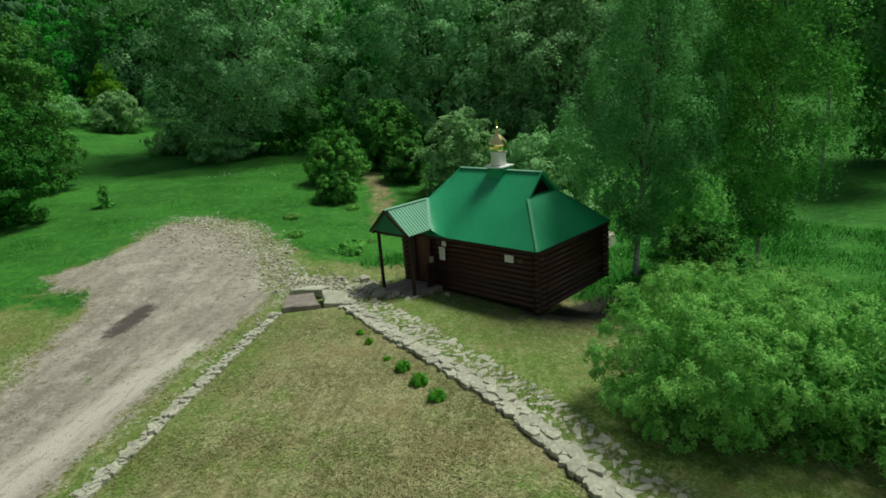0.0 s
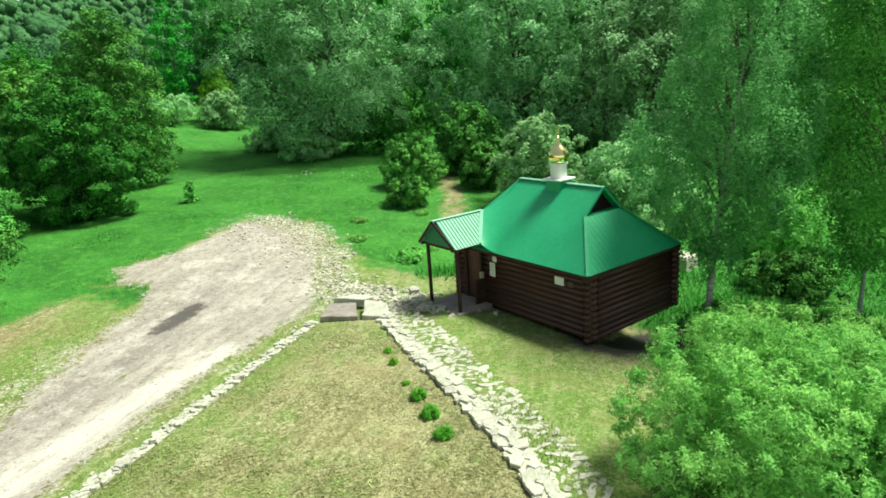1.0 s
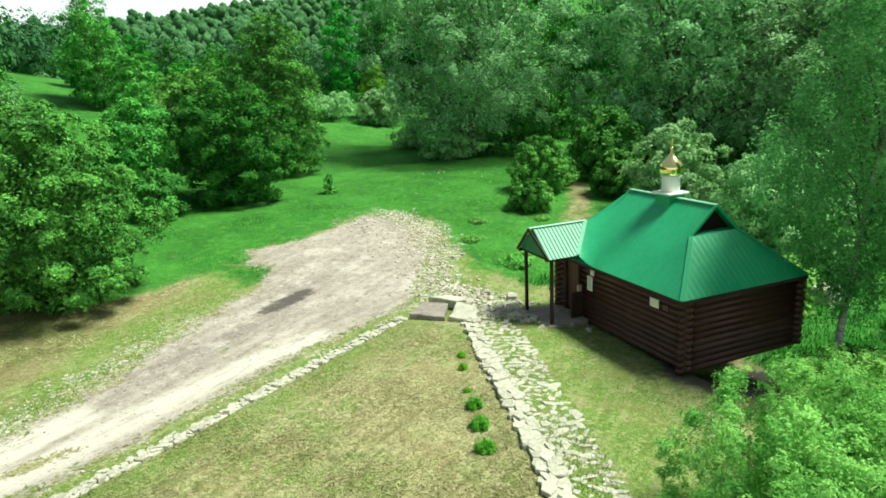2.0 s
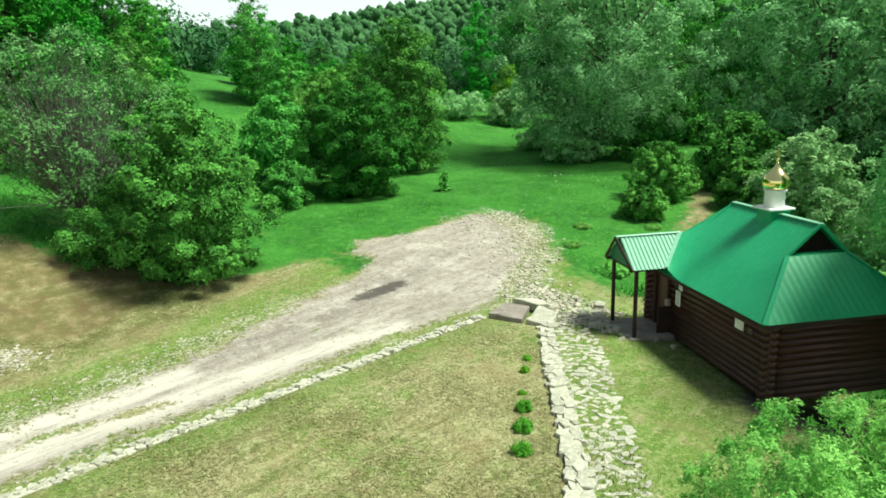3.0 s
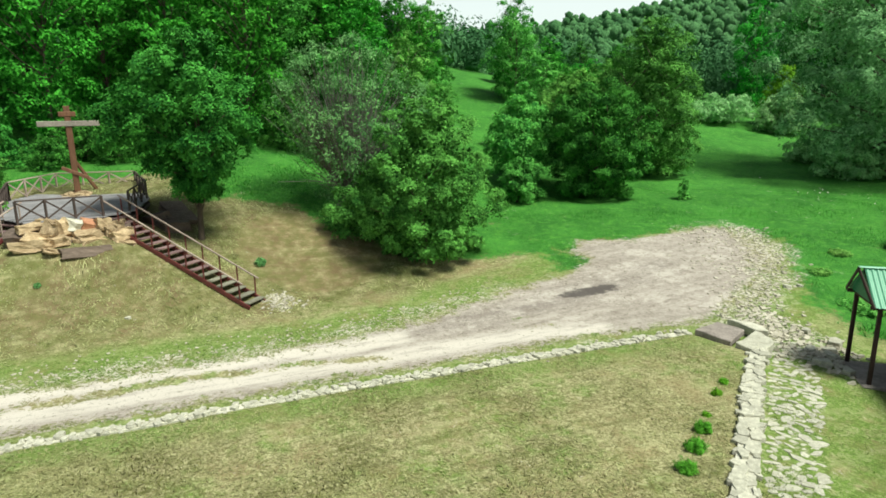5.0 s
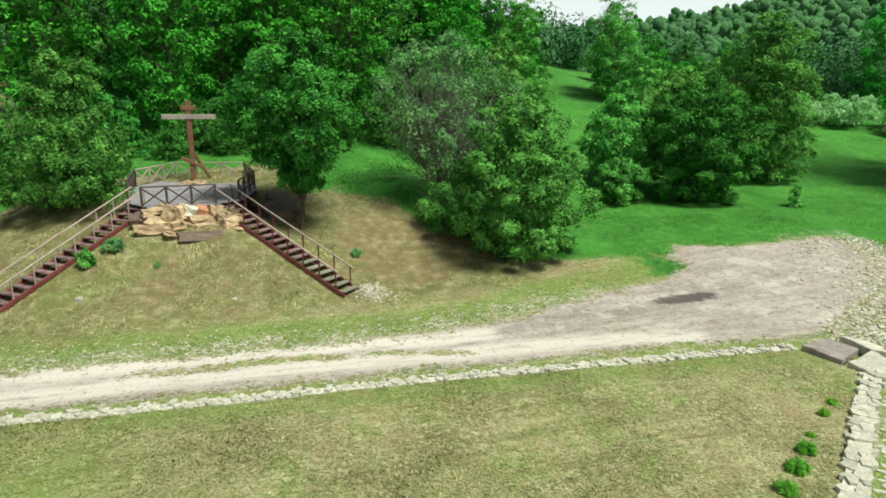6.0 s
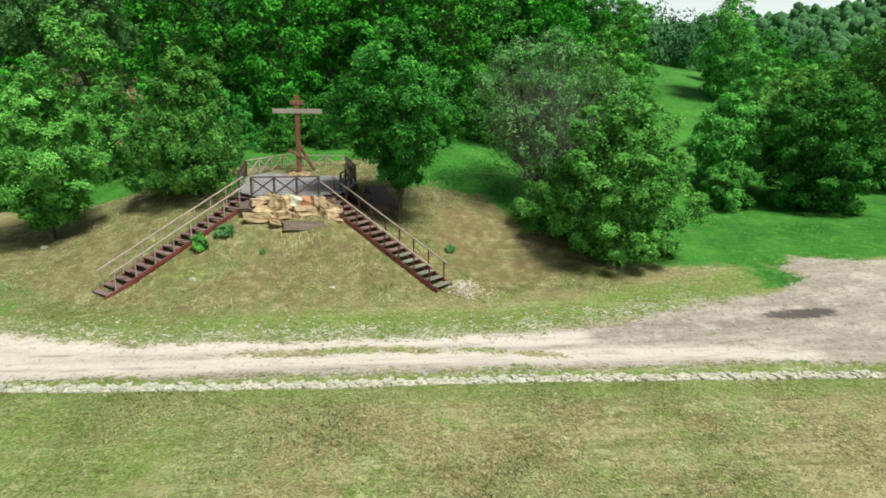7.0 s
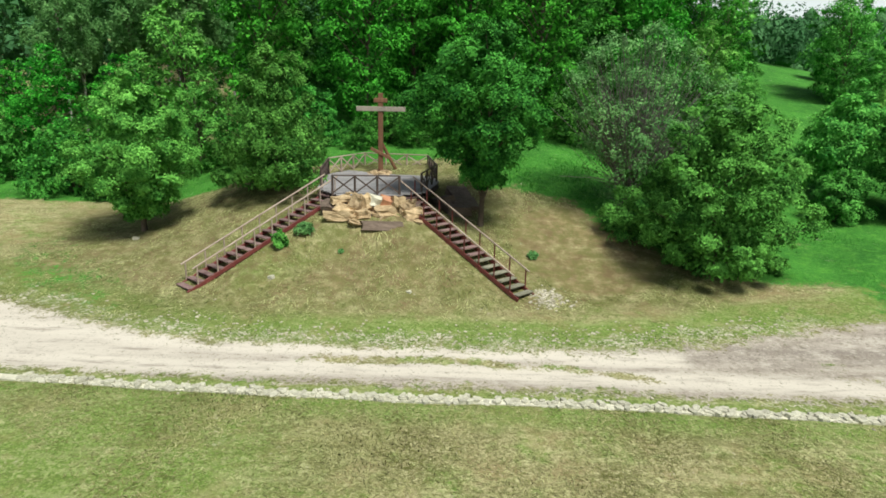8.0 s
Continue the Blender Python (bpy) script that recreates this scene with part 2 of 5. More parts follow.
CROSS_WOOD = surface("brown_cross_timber", (0.10, 0.045, 0.022), (0.22, 0.11, 0.06), 2, 16, 0.7, stretch=(5, 5, 1))
CROSS_GREY = surface("weathered_cross_arm", (0.19, 0.165, 0.14), (0.33, 0.29, 0.25), 2, 16, 0.8)
BARK = surface("bark", (0.05, 0.038, 0.028), (0.13, 0.10, 0.075), 3, 14, 0.95, relief=0.8, depth=0.03, stretch=(1, 1, 0.3))
BIRCH_BARK = surface("birch_bark", (0.10, 0.095, 0.085), (0.62, 0.60, 0.56), 3.5, 8, 0.8, stretch=(0.6, 0.6, 3))
GREY_TWIG = surface("grey_twigs", (0.11, 0.10, 0.09), (0.23, 0.21, 0.19), 3, 14, 0.95)
LEAF_OAK = foliage("oak_leaves", (0.009, 0.07, 0.006), (0.13, 0.54, 0.055), 0.09)
LEAF_DARK = foliage("dark_leaves", (0.009, 0.055, 0.009), (0.125, 0.40, 0.06), 0.07)
LEAF_FIELD = foliage("field_tree_leaves", (0.018, 0.09, 0.015), (0.21, 0.57, 0.105), 0.08)
LEAF_LIGHT = foliage("light_tree_leaves", (0.035, 0.15, 0.025), (0.265, 0.64, 0.12), 0.12)
LEAF_WILLOW = foliage("willow_leaves", (0.085, 0.21, 0.07), (0.38, 0.64, 0.285), 0.14)
LEAF_BIRCH = foliage("birch_leaves", (0.085, 0.22, 0.065), (0.30, 0.58, 0.21), 0.48)
LEAF_BUSH = foliage("fresh_willow_leaves", (0.11, 0.33, 0.06), (0.45, 0.77, 0.21), 0.3, 0.75, 1.4)
LEAF_PALE = foliage("pale_shrub_leaves", (0.16, 0.34, 0.12), (0.47, 0.72, 0.33), 0.28)
LEAF_YELLOW = foliage("yellow_green_leaves", (0.13, 0.33, 0.02), (0.30, 0.60, 0.06), 0.4)
FAR_CROWNS = surface("far_crowns", (0.028, 0.095, 0.032), (0.11, 0.26, 0.095), 0.14, 1.3, 0.9, relief=1.0, depth=0.8, vary=0.0, gloss=0.1)
# distance haze put into the leaf colour, paler and bluer than near trees
LEAF_FAR_HAZE = foliage("hazy_far_leaves", (0.055, 0.16, 0.065), (0.12, 0.28, 0.115), 0.1, scale=0.06, each=0.06)
GRASS = foliage("meadow_grass", (0.036, 0.19, 0.02), (0.11, 0.38, 0.056), 0.38, 0.6, 0.25)
GRASS_DRY = foliage("lawn_grass", (0.10, 0.10, 0.03), (0.34, 0.31, 0.15), 0.2, 0.8, 0.7)
VERGE = foliage("verge_grass", (0.06, 0.12, 0.018), (0.24, 0.33, 0.075), 0.3, 0.8, 0.9)
HAY = foliage("cut_hay", (0.16, 0.17, 0.055), (0.54, 0.53, 0.27), 0.15, 0.8, 0.8)
LEAF_GREY = foliage("grey_shrub_leaves", (0.06, 0.17, 0.05), (0.24, 0.46, 0.16), 0.15)
TUFT = foliage("bright_tuft", (0.08, 0.33, 0.03), (0.24, 0.66, 0.08), 0.3)
FLOWER = foliage("white_flowers", (0.45, 0.50, 0.38), (0.75, 0.78, 0.68), 0.2)


# ---- building helpers ----
def part(name, bm, material, parent=None, label="", smooth=False):
    me = bpy.data.meshes.new(name)
    bm.to_mesh(me)
    bm.free()
    me.materials.append(material)
    if smooth:
        me.shade_smooth()
    ob = new(name, me)
    if parent:
        ob.parent = parent
    if label:
        ob["label"] = label
    return ob


def thing(name, m, label, category, group="", kind=""):
    ob = new(name)
    ob.empty_display_size = 0.2
    ob.matrix_world = m
    return tagged(ob, label, category, group, kind)


def box(bm, centre, size, m=Matrix(), bevel=0.0):
    made = bmesh.ops.create_cube(bm, size=1.0, matrix=m @ Matrix.LocRotScale(centre, None, size))["verts"]
    if bevel:
        edges = list({e for v in made for e in v.link_edges})
        bmesh.ops.bevel(bm, geom=edges, offset=bevel, segments=1, affect="EDGES")
    return bm


def bar(bm, a, b, w, h=None, bevel=0.0):
    """A squared timber from a to b, w wide and h high."""
    a, b = Vector(a), Vector(b)
    d = b - a
    side = d.cross(Vector((0, 0, 1)))
    side = side.normalized() if side.length > 1e-4 else Vector((1, 0, 0))
    up = side.cross(d).normalized()
    r = Matrix((side, d.normalized(), up)).transposed().to_4x4()
    return box(bm, (0, 0, 0), (w, d.length, h or w), Matrix.Translation((a + b) / 2) @ r, bevel)


def rod(bm, a, b, r0, r1=None, sides=8):
    a, b = Vector(a), Vector(b)
    d = b - a
    m = Matrix.Translation((a + b) / 2) @ d.to_track_quat("Z", "Y").to_matrix().to_4x4()
    bmesh.ops.create_cone(bm, cap_ends=True, segments=sides, radius1=r0, radius2=r0 if r1 is None else r1, depth=d.length, matrix=m)
    return bm


def lathe(bm, profile, sides=20):
    rings = []
    for r, z in profile:
        rings.append([bm.verts.new((r * math.cos(2 * math.pi * i / sides), r * math.sin(2 * math.pi * i / sides), z)) for i in range(sides)])
    for lo, hi in zip(rings, rings[1:]):
        for i in range(sides):
            bm.faces.new((lo[i], lo[(i + 1) % sides], hi[(i + 1) % sides], hi[i]))
    bm.faces.new(rings[-1])
    bm.faces.new(list(reversed(rings[0])))
    return bm


def rock_mesh(name, seed, material, rough=0.16, cuts=2, flat=1.0):
    """A broken stone about one unit across, standing on its base."""
    bm = bmesh.new()
    bmesh.ops.create_cube(bm, size=1.0)
    bmesh.ops.subdivide_edges(bm, edges=bm.edges, cuts=cuts, use_grid_fill=True)
    for v in bm.verts:
        k = noise.noise_vector(v.co * 1.7 + Vector((seed * 7.3, seed * 3.1, 0)))
        v.co = v.co * (1 - 0.18 * (v.co.length - 0.5)) + k * rough
        v.co.z = v.co.z * flat
    me = bpy.data.meshes.new(name)
    bm.to_mesh(me)
    bm.free()
    me.materials.append(material)
    return me


def flag_mesh(name, seed, material, sides=7):
    """A flat broken stone of one unit across with an uneven many-sided outline and worn rim."""
    r = random.Random(seed)
    bm = bmesh.new()
    rings = []
    angles = sorted((k + r.uniform(-0.38, 0.38)) * 2 * math.pi / sides for k in range(sides))
    radii = [r.uniform(0.42, 0.64) for _ in angles]
    for z, f in ((-0.5, 1.0), (0.40, 1.0), (0.5, 0.93)):
        rings.append([bm.verts.new((f * q * math.cos(a), f * q * math.sin(a), z + (r.uniform(-0.08, 0.08) if z > 0 else 0))) for a, q in zip(angles, radii)])
    for lo, hi in zip(rings, rings[1:]):
        for k in range(sides):
            bm.faces.new((lo[k], lo[(k + 1) % sides], hi[(k + 1) % sides], hi[k]))
    top = bm.verts.new((r.uniform(-0.05, 0.05), r.uniform(-0.05, 0.05), 0.5 + r.uniform(-0.05, 0.08)))
    for k in range(sides):
        bm.faces.new((rings[-1][k], rings[-1][(k + 1) % sides], top))
    me = bpy.data.meshes.new(name)
    bm.to_mesh(me)
    bm.free()
    me.materials.append(material)
    return me


def smooth(x, lo, hi):
    t = np.clip((np.asarray(x, float) - lo) / (hi - lo), 0, 1)
    return t * t * (3 - 2 * t)


def rise(x, w=1.0):
    return w * np.logaddexp(0, np.asarray(x, float) / w)


def distance_to(line, x, y, closed=False):
    """Distance from points to a line of corners."""
    pts = list(line) + ([line[0]] if closed else [])
    best = np.full(np.shape(x), 1e9)
    for (ax, ay), (bx, by) in zip(pts, pts[1:]):
        dx, dy = bx - ax, by - ay
        t = np.clip(((x - ax) * dx + (y - ay) * dy) / (dx * dx + dy * dy), 0, 1)
        best = np.minimum(best, np.hypot(x - ax - t * dx, y - ay - t * dy))
    return best


def inside(poly, x, y):
    """Signed distance, positive within the polygon."""
    odd = np.zeros(np.shape(x), bool)
    for (ax, ay), (bx, by) in zip(poly, list(poly[1:]) + [poly[0]]):
        cross = (ay > y) != (by > y)
        odd ^= cross & (x < (bx - ax) * (y - ay) / ((by - ay) or 1e-9) + ax)
    return np.where(odd, 1, -1) * distance_to(poly, x, y, True)


# ---- the lie of the land ----
CURB = [(-24, -6.5), (-16, -1.4), (-11.1, 1.85), (-8.15, 3.95), (-5.9, 5.6), (-3.65, 7.3), (-0.9, 9.5), (1.2, 11.1), (3.5, 12.75), (6.4, 14.9), (9.2, 16.9)]
WALL = [(10.95, 15.75), (10.36, 13.35), (10.02, 11.7), (9.78, 10.35), (9.5, 9.2), (9.3, 8.2), (9.1, 7.4), (8.5, 5.8), (7.9, 4.3), (7.0, 2.2)]
PATH_EDGE = [(12.5, 16.8), (12.2, 14.2), (11.6, 11.9), (11.2, 10.4), (10.9, 9.0), (10.5, 7.5), (10.0, 6.2), (9.0, 3.7), (8.2, 2.0)]
LAWN = CURB + WALL + [(6, -8), (-10, -30), (-24, -30)]
ROAD = [(-24, -5.0), (-17, -0.8), (-12.6, 2.3), (-9.0, 5.1), (-5.3, 7.85), (-1.7, 10.7), (1.9, 13.5), (6.3, 16.9), (9.0, 18.2), (10.6, 19.6), (11.7, 21.5), (13.0, 24.5), (13.2, 27.4),
        (11.7, 30.0), (9.2, 28.3), (7.4, 26.9), (5.6, 26.6), (5.3, 25.4), (6.0, 23.7), (5.3, 22.2), (4.1, 20.9), (2.4, 18.7), (0.9, 16.4), (-1.0, 14.2), (-3.2, 12.2), (-6.8, 9.2), (-10.8, 6.2), (-13.7, 4.9), (-17.4, 3.8), (-24, 1.5)]
RUTS = [[(-24, -3.2), (-13, 2.9), (-9, 5.6), (-6.2, 8.3), (-1.0, 12.2), (3.2, 15.4), (6.3, 17.2)], [(-24, -1.0), (-13, 4.9), (-9.3, 7.2), (-5.8, 10.3), (-2.2, 12.9), (0.2, 14.7)]]
DULL = [(8.6, 24.0), (7.2, 22.0), (5.7, 20.5), (2.9, 17.6), (0.6, 15.7), (-1.6, 13.7), (-4.0, 11.9)]
SPILL = [(12.2, 30.2), (12.9, 28.3), (12.7, 25.5), (12.2, 22.6), (11.3, 20.4), (11.2, 18.9), (12.6, 18.2)]
FOOTPATH = [(4.8, 24.6), (2.5, 27.0), (0.5, 28.6), (-2, 30)]
EYE_END, AWAY, ASIDE = (5.9, -2.2), (-0.7214, 0.6926), (0.6926, 0.7214)


STAIRS = (((-5.6, 16.05, 0.32), (-12.45, 16.85, 3.12)), ((-15.15, 8.05, 0.30), (-15.1, 15.0, 3.10)))


def spot(d, s):
    """A place d metres away along the line of the hill and s metres to the side."""
    return EYE_END[0] + d * AWAY[0] + s * ASIDE[0], EYE_END[1] + d * AWAY[1] + s * ASIDE[1]


def land(x, y):
    x, y = np.asarray(x, float), np.asarray(y, float)
    dx, dy = x - EYE_END[0], y - EYE_END[1]
    d, s = dx * AWAY[0] + dy * AWAY[1], dx * ASIDE[0] + dy * ASIDE[1]
    z = 0.10 * rise(y - 17.5, 1.5) - 0.045 * rise(y - 31, 2.0)
    start = 19.8 + 0.03 * np.minimum(s * s, 60)
    hill = 0.30 * rise(d - start, 0.6) - 0.27 * rise(d - start - 10.6, 1.5)
    fade = 1 - smooth(s, 7, 20) * (1 - 0.55 * smooth(d, 26, 45))
    left = 1 - 0.62 * smooth(-s, 5, 13)
    z = z + hill * fade * left
    z = z + 0.22 * rise(d - 48, 5) * (1 - 0.8 * smooth(s, 35, 80)) - 0.17 * rise(d - 110, 20) * (1 - 0.8 * smooth(s, 35, 80))
    z = z - (0.115 * rise(x - 11.3, 0.6) - 0.115 * rise(x - 19, 0.6)) * (1 - smooth(y, 18, 30))
    z = z + 0.16 * rise(x - 62, 5) - 0.12 * rise(x - 140, 10)
    z = z + (14.0 + 0.16 * np.clip(x, -50, 60)) * smooth(y, 120, 290)
    z = z - 0.75 * np.exp(-(((x - 17.7) / 1.8) ** 4) - ((y - 11.7) / 1.5) ** 4)
    z = z + 0.75 * smooth(d, 23.6, 25.0) * (1 - smooth(d, 25.6, 27.5)) * (1 - smooth(np.abs(s), 1.6, 3.0))
    for (ax, ay, az), (bx, by, bz) in STAIRS:
        t = np.clip(((x - ax) * (bx - ax) + (y - ay) * (by - ay)) / ((bx - ax) ** 2 + (by - ay) ** 2), 0, 0.93)
        away = np.hypot(x - ax - t * (bx - ax), y - ay - t * (by - ay))
        z = z + np.maximum(0, az + (bz - az) * t - 0.24 - z) * (1 - smooth(away, 0.5, 2.6))
    lawn = inside(LAWN, x, y)
    z = z + (0.28 - z) * smooth(lawn, -0.35, 0.25) * smooth(-d, -60, -30)
    z = z - 0.05 * smooth(inside(ROAD, x, y), -0.2, 0.8)
    return z + 0.02 * np.sin(x * 1.3 + 0.7 * y) * np.cos(y * 1.1 - 0.4 * x)


def height(x, y):
    return float(land(np.array([x]), np.array([y]))[0])


def lines(lo, hi, step, outer, grow):
    core = list(np.arange(lo, hi + 1e-6, step))
    a, b, s = [lo], [hi], step
    while a[-1] > -outer:
        s *= grow
        a.append(a[-1] - s)
        b.append(b[-1] + s)
    return np.array(sorted(a[1:]) + core + b[1:])


def zones(x, y):
    """How far each point belongs to road, meadow, bare earth and so on."""
    dx, dy = x - EYE_END[0], y - EYE_END[1]
    d, s = dx * AWAY[0] + dy * AWAY[1], dx * ASIDE[0] + dy * ASIDE[1]
    rd, lw, path = inside(ROAD, x, y), inside(LAWN, x, y), distance_to(WALL, x, y)
    between = inside(CURB[1:] + WALL[:1] + [(12.5, 17), (11, 19)] + ROAD[8:2:-1], x, y)
    road = smooth(rd, -1.25, 0.95) - 0.42 * (1 - smooth(distance_to(SPILL, x, y), 0.2, 1.3))
    strip = distance_to([(-7.6, 7.7), (-5.4, 9.6), (-3.7, 10.9), (-2.0, 12.1), (0.4, 13.3)], x, y)
    road = road - 0.6 * (1 - smooth(strip, 0.05, 0.5))
    road = road - 0.85 * (1 - smooth(distance_to(CURB, x, y), 0.6, 1.1)) * (0.8 + 0.2 * np.sin(3 * x))
    patch = np.hypot((x - 4.2) * 0.55, (y - 17.2) * 0.8)
    road = road - 0.35 * (1 - smooth(patch, 0.2, 0.9))
    verge = inside([(-14, 2.0), (-8.5, 6.0), (2, 14), (9, 18), (9.4, 17.3), (6.4, 15.1), (1.2, 11.4), (-8.1, 4.2)], x, y)
    rut = np.max([1 - smooth(distance_to(r, x, y), 0.2, 0.85) for r in RUTS], axis=0) * smooth(y, -8, -4)
    rut = np.maximum(rut, 0.8 * smooth(-x, 7, 12))
    dull = 1 - smooth(distance_to(DULL, x, y), 0.1, 1.25)
    meadow_edge = [(-60, 40), (-17.5, 26.0), (-13.5, 22.3), (-11.7, 21.8), (-11.0, 22.9), (-8.4, 24.0), (-6.7, 23.4), (-4.1, 23.2), (0.3, 23.0), (2.2, 24.0), (3.6, 24.6), (4.3, 23.0), (5.1, 22.6), (5.7, 23.6), (5.0, 25.4), (5.2, 26.9), (7.2, 27.2), (9.2, 28.8), (11.5, 30.6), (14.2, 28.4), (14.0, 25.0), (13.7, 21.5), (15, 19.5), (18.6, 17.4), (19.2, 14.0), (18.9, 10.6), (16.6, 8.9), (15.4, 6.5), (13.6, 2), (12, -3), (60, -20), (200, 40), (200, 260), (-60, 260)]
    lush = np.maximum(smooth(inside(meadow_edge, x, y), -1.4, 1.2), smooth(inside([spot(33, -8), spot(44, -4), spot(60, -40), spot(37.5, -40), spot(36, -20), spot(35, -14)], x, y), -0.8, 0.8))
    lush = np.maximum(lush, smooth(d, 33, 35.5) * smooth(s, -13, -9))
    lush = np.maximum(lush, 0.52 * (1 - smooth(np.hypot((x + 20.5) / 6.5, (y - 5.9) / 2.0), 0.0, 1.8)))
    lush = lush * (1 - 0.22 * (1 - smooth(distance_to(FOOTPATH, x, y), 0.1, 0.5)))
    hollow = 1 - smooth(distance_to([(29.0, 38.0), (25.2, 31.8), (22.6, 27.6), (19.6, 23.8)], x, y), 0.1, 1.5) * 0.85
    lush = lush * (1 - 0.6 * hollow)
    bare = np.maximum(0.9 * (1 - smooth(np.hypot((d - 24.5) / 4.5, (s - 8.5) / 4.2), 0.5, 1.1)), 0.55 * (1 - smooth(np.hypot((d - 22.5) / 2.2, s / 4.5), 0.4, 1.1)))
    bare = np.maximum(bare, hollow)
    bare = np.maximum(bare, 0.65 * (1 - smooth(np.hypot((x - 2.0) / 2.3, (y - 22.2) / 1.6), 0.4, 1.1)))
    stony = np.maximum(0.6 * (1 - smooth(np.abs(rd + 0.6), 0.4, 1.5)) * (lw < 0) * (1 - smooth(y, 20, 22) * (1 - smooth(x, 8, 11))), 0.42 * smooth(inside(WALL + PATH_EDGE[::-1], x, y), -0.5, 0.2))
    stony = np.maximum(stony, 0.8 * (1 - smooth(distance_to([(11.4, 19.5), (12.2, 17.6), (13.2, 16.8)], x, y), 0.7, 1.6)))
    stony = np.maximum(stony, 0.9 * (1 - smooth(np.hypot(x + 5.1, y - 16.6), 0.4, 0.9)))
    stony = np.maximum(stony, 0.5 * (1 - smooth(distance_to([(-18, 4.6), (-13, 5.6), (-9.5, 7.6), (-4, 12.3), (0.5, 16.6)], x, y), 0.3, 1.0)))
    stony = np.maximum(stony, 0.95 * (1 - smooth(distance_to(SPILL, x, y), 0.5, 1.6)))
    wet_and_shade = 1 - smooth(np.hypot(((x - 6.05) * 0.8 + (y - 20.65) * 0.6) / 1.45, (-(x - 6.05) * 0.6 + (y - 20.65) * 0.8) / 0.42), 0.2, 1.7)
    # shade below the raised chapel put into the ground colour
    wet_and_shade = np.maximum(wet_and_shade, 1 - smooth(np.hypot((x - 17.0) / 2.5, (y - 10.8) / 1.5), 0.75, 1.25))
    fresh = np.maximum(0.9 * smooth(lw, -0.1, 0.3) * (1 - smooth(distance_to(CURB, x, y), 0.5, 1.6)), 0.95 * smooth(inside(WALL + PATH_EDGE[::-1], x, y), -5.5, -1.0) * (lw < 0))
    fresh = np.maximum(fresh, 0.9 * (1 - smooth(np.abs(rd + 1.5), 0.5, 1.7)) * (lw < 0))
    fresh = np.maximum(fresh, 0.85 * (1 - smooth(np.hypot(x + 6, y - 1.5) / 5.5, 0.3, 1.1)) * (lw > 0))
    slope = smooth(d, 18.6, 21.0) * (1 - smooth(d, 33, 36)) * (1 - smooth(np.abs(s + 1), 12, 17))
    return {"path": smooth(inside(WALL + PATH_EDGE[::-1], x, y), -0.3, 0.3), "slope": slope, "road": road, "rut": rut, "dull": dull, "lush": lush, "bare": bare, "stony": np.where(verge > 0, np.minimum(stony, 0.3), stony), "wet_and_shade": wet_and_shade, "fresh": fresh}


def sheet(name, X, Y, Z, keep=None):
    """A grid of squares as one mesh, with the zones written on its points."""
    rows, cols = X.shape
    idx = np.arange(rows * cols).reshape(rows, cols)
    quads = np.stack([idx[:-1, :-1], idx[:-1, 1:], idx[1:, 1:], idx[1:, :-1]], -1).reshape(-1, 4)
    pts = np.stack([X, Y, Z], -1).reshape(-1, 3)
    if keep is not None:
        quads = quads[keep[quads].all(1)]
        used = np.unique(quads)
        back = np.zeros(len(pts), int)
        back[used] = np.arange(len(used))
        pts, quads = pts[used], back[quads]
    me = bpy.data.meshes.new(name)
    me.vertices.add(len(pts))
    me.vertices.foreach_set("co", pts.ravel().astype(np.float32))
    me.loops.add(quads.size)
    me.loops.foreach_set("vertex_index", quads.ravel().astype(np.int32))
    me.polygons.add(len(quads))
    me.polygons.foreach_set("loop_start", np.arange(0, quads.size, 4, dtype=np.int32))
    me.update(calc_edges=True)
    for key, v in zones(pts[:, 0], pts[:, 1]).items():
        at = me.attributes.new(key, "FLOAT", "POINT")
        at.data.foreach_set("value", np.asarray(v, np.float32))
    me.materials.append(GROUND)
    me.shade_smooth()
    return new(name, me)


gx, gy = np.meshgrid(lines(-24, 24, 0.2, 900, 1.14), lines(-6, 36, 0.2, 900, 1.14))
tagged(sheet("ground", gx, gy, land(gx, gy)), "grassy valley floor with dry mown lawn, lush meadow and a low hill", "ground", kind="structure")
rx, ry = np.meshgrid(np.arange(-26, 16, 0.15), np.arange(-8, 32, 0.15))
on_road = (inside(ROAD, rx, ry) > -0.35).ravel()
tagged(sheet("road", rx, ry, land(rx, ry) + 0.012, on_road), "pale sandy dirt track with wheel ruts, widening into a turning place", "road", kind="structure")


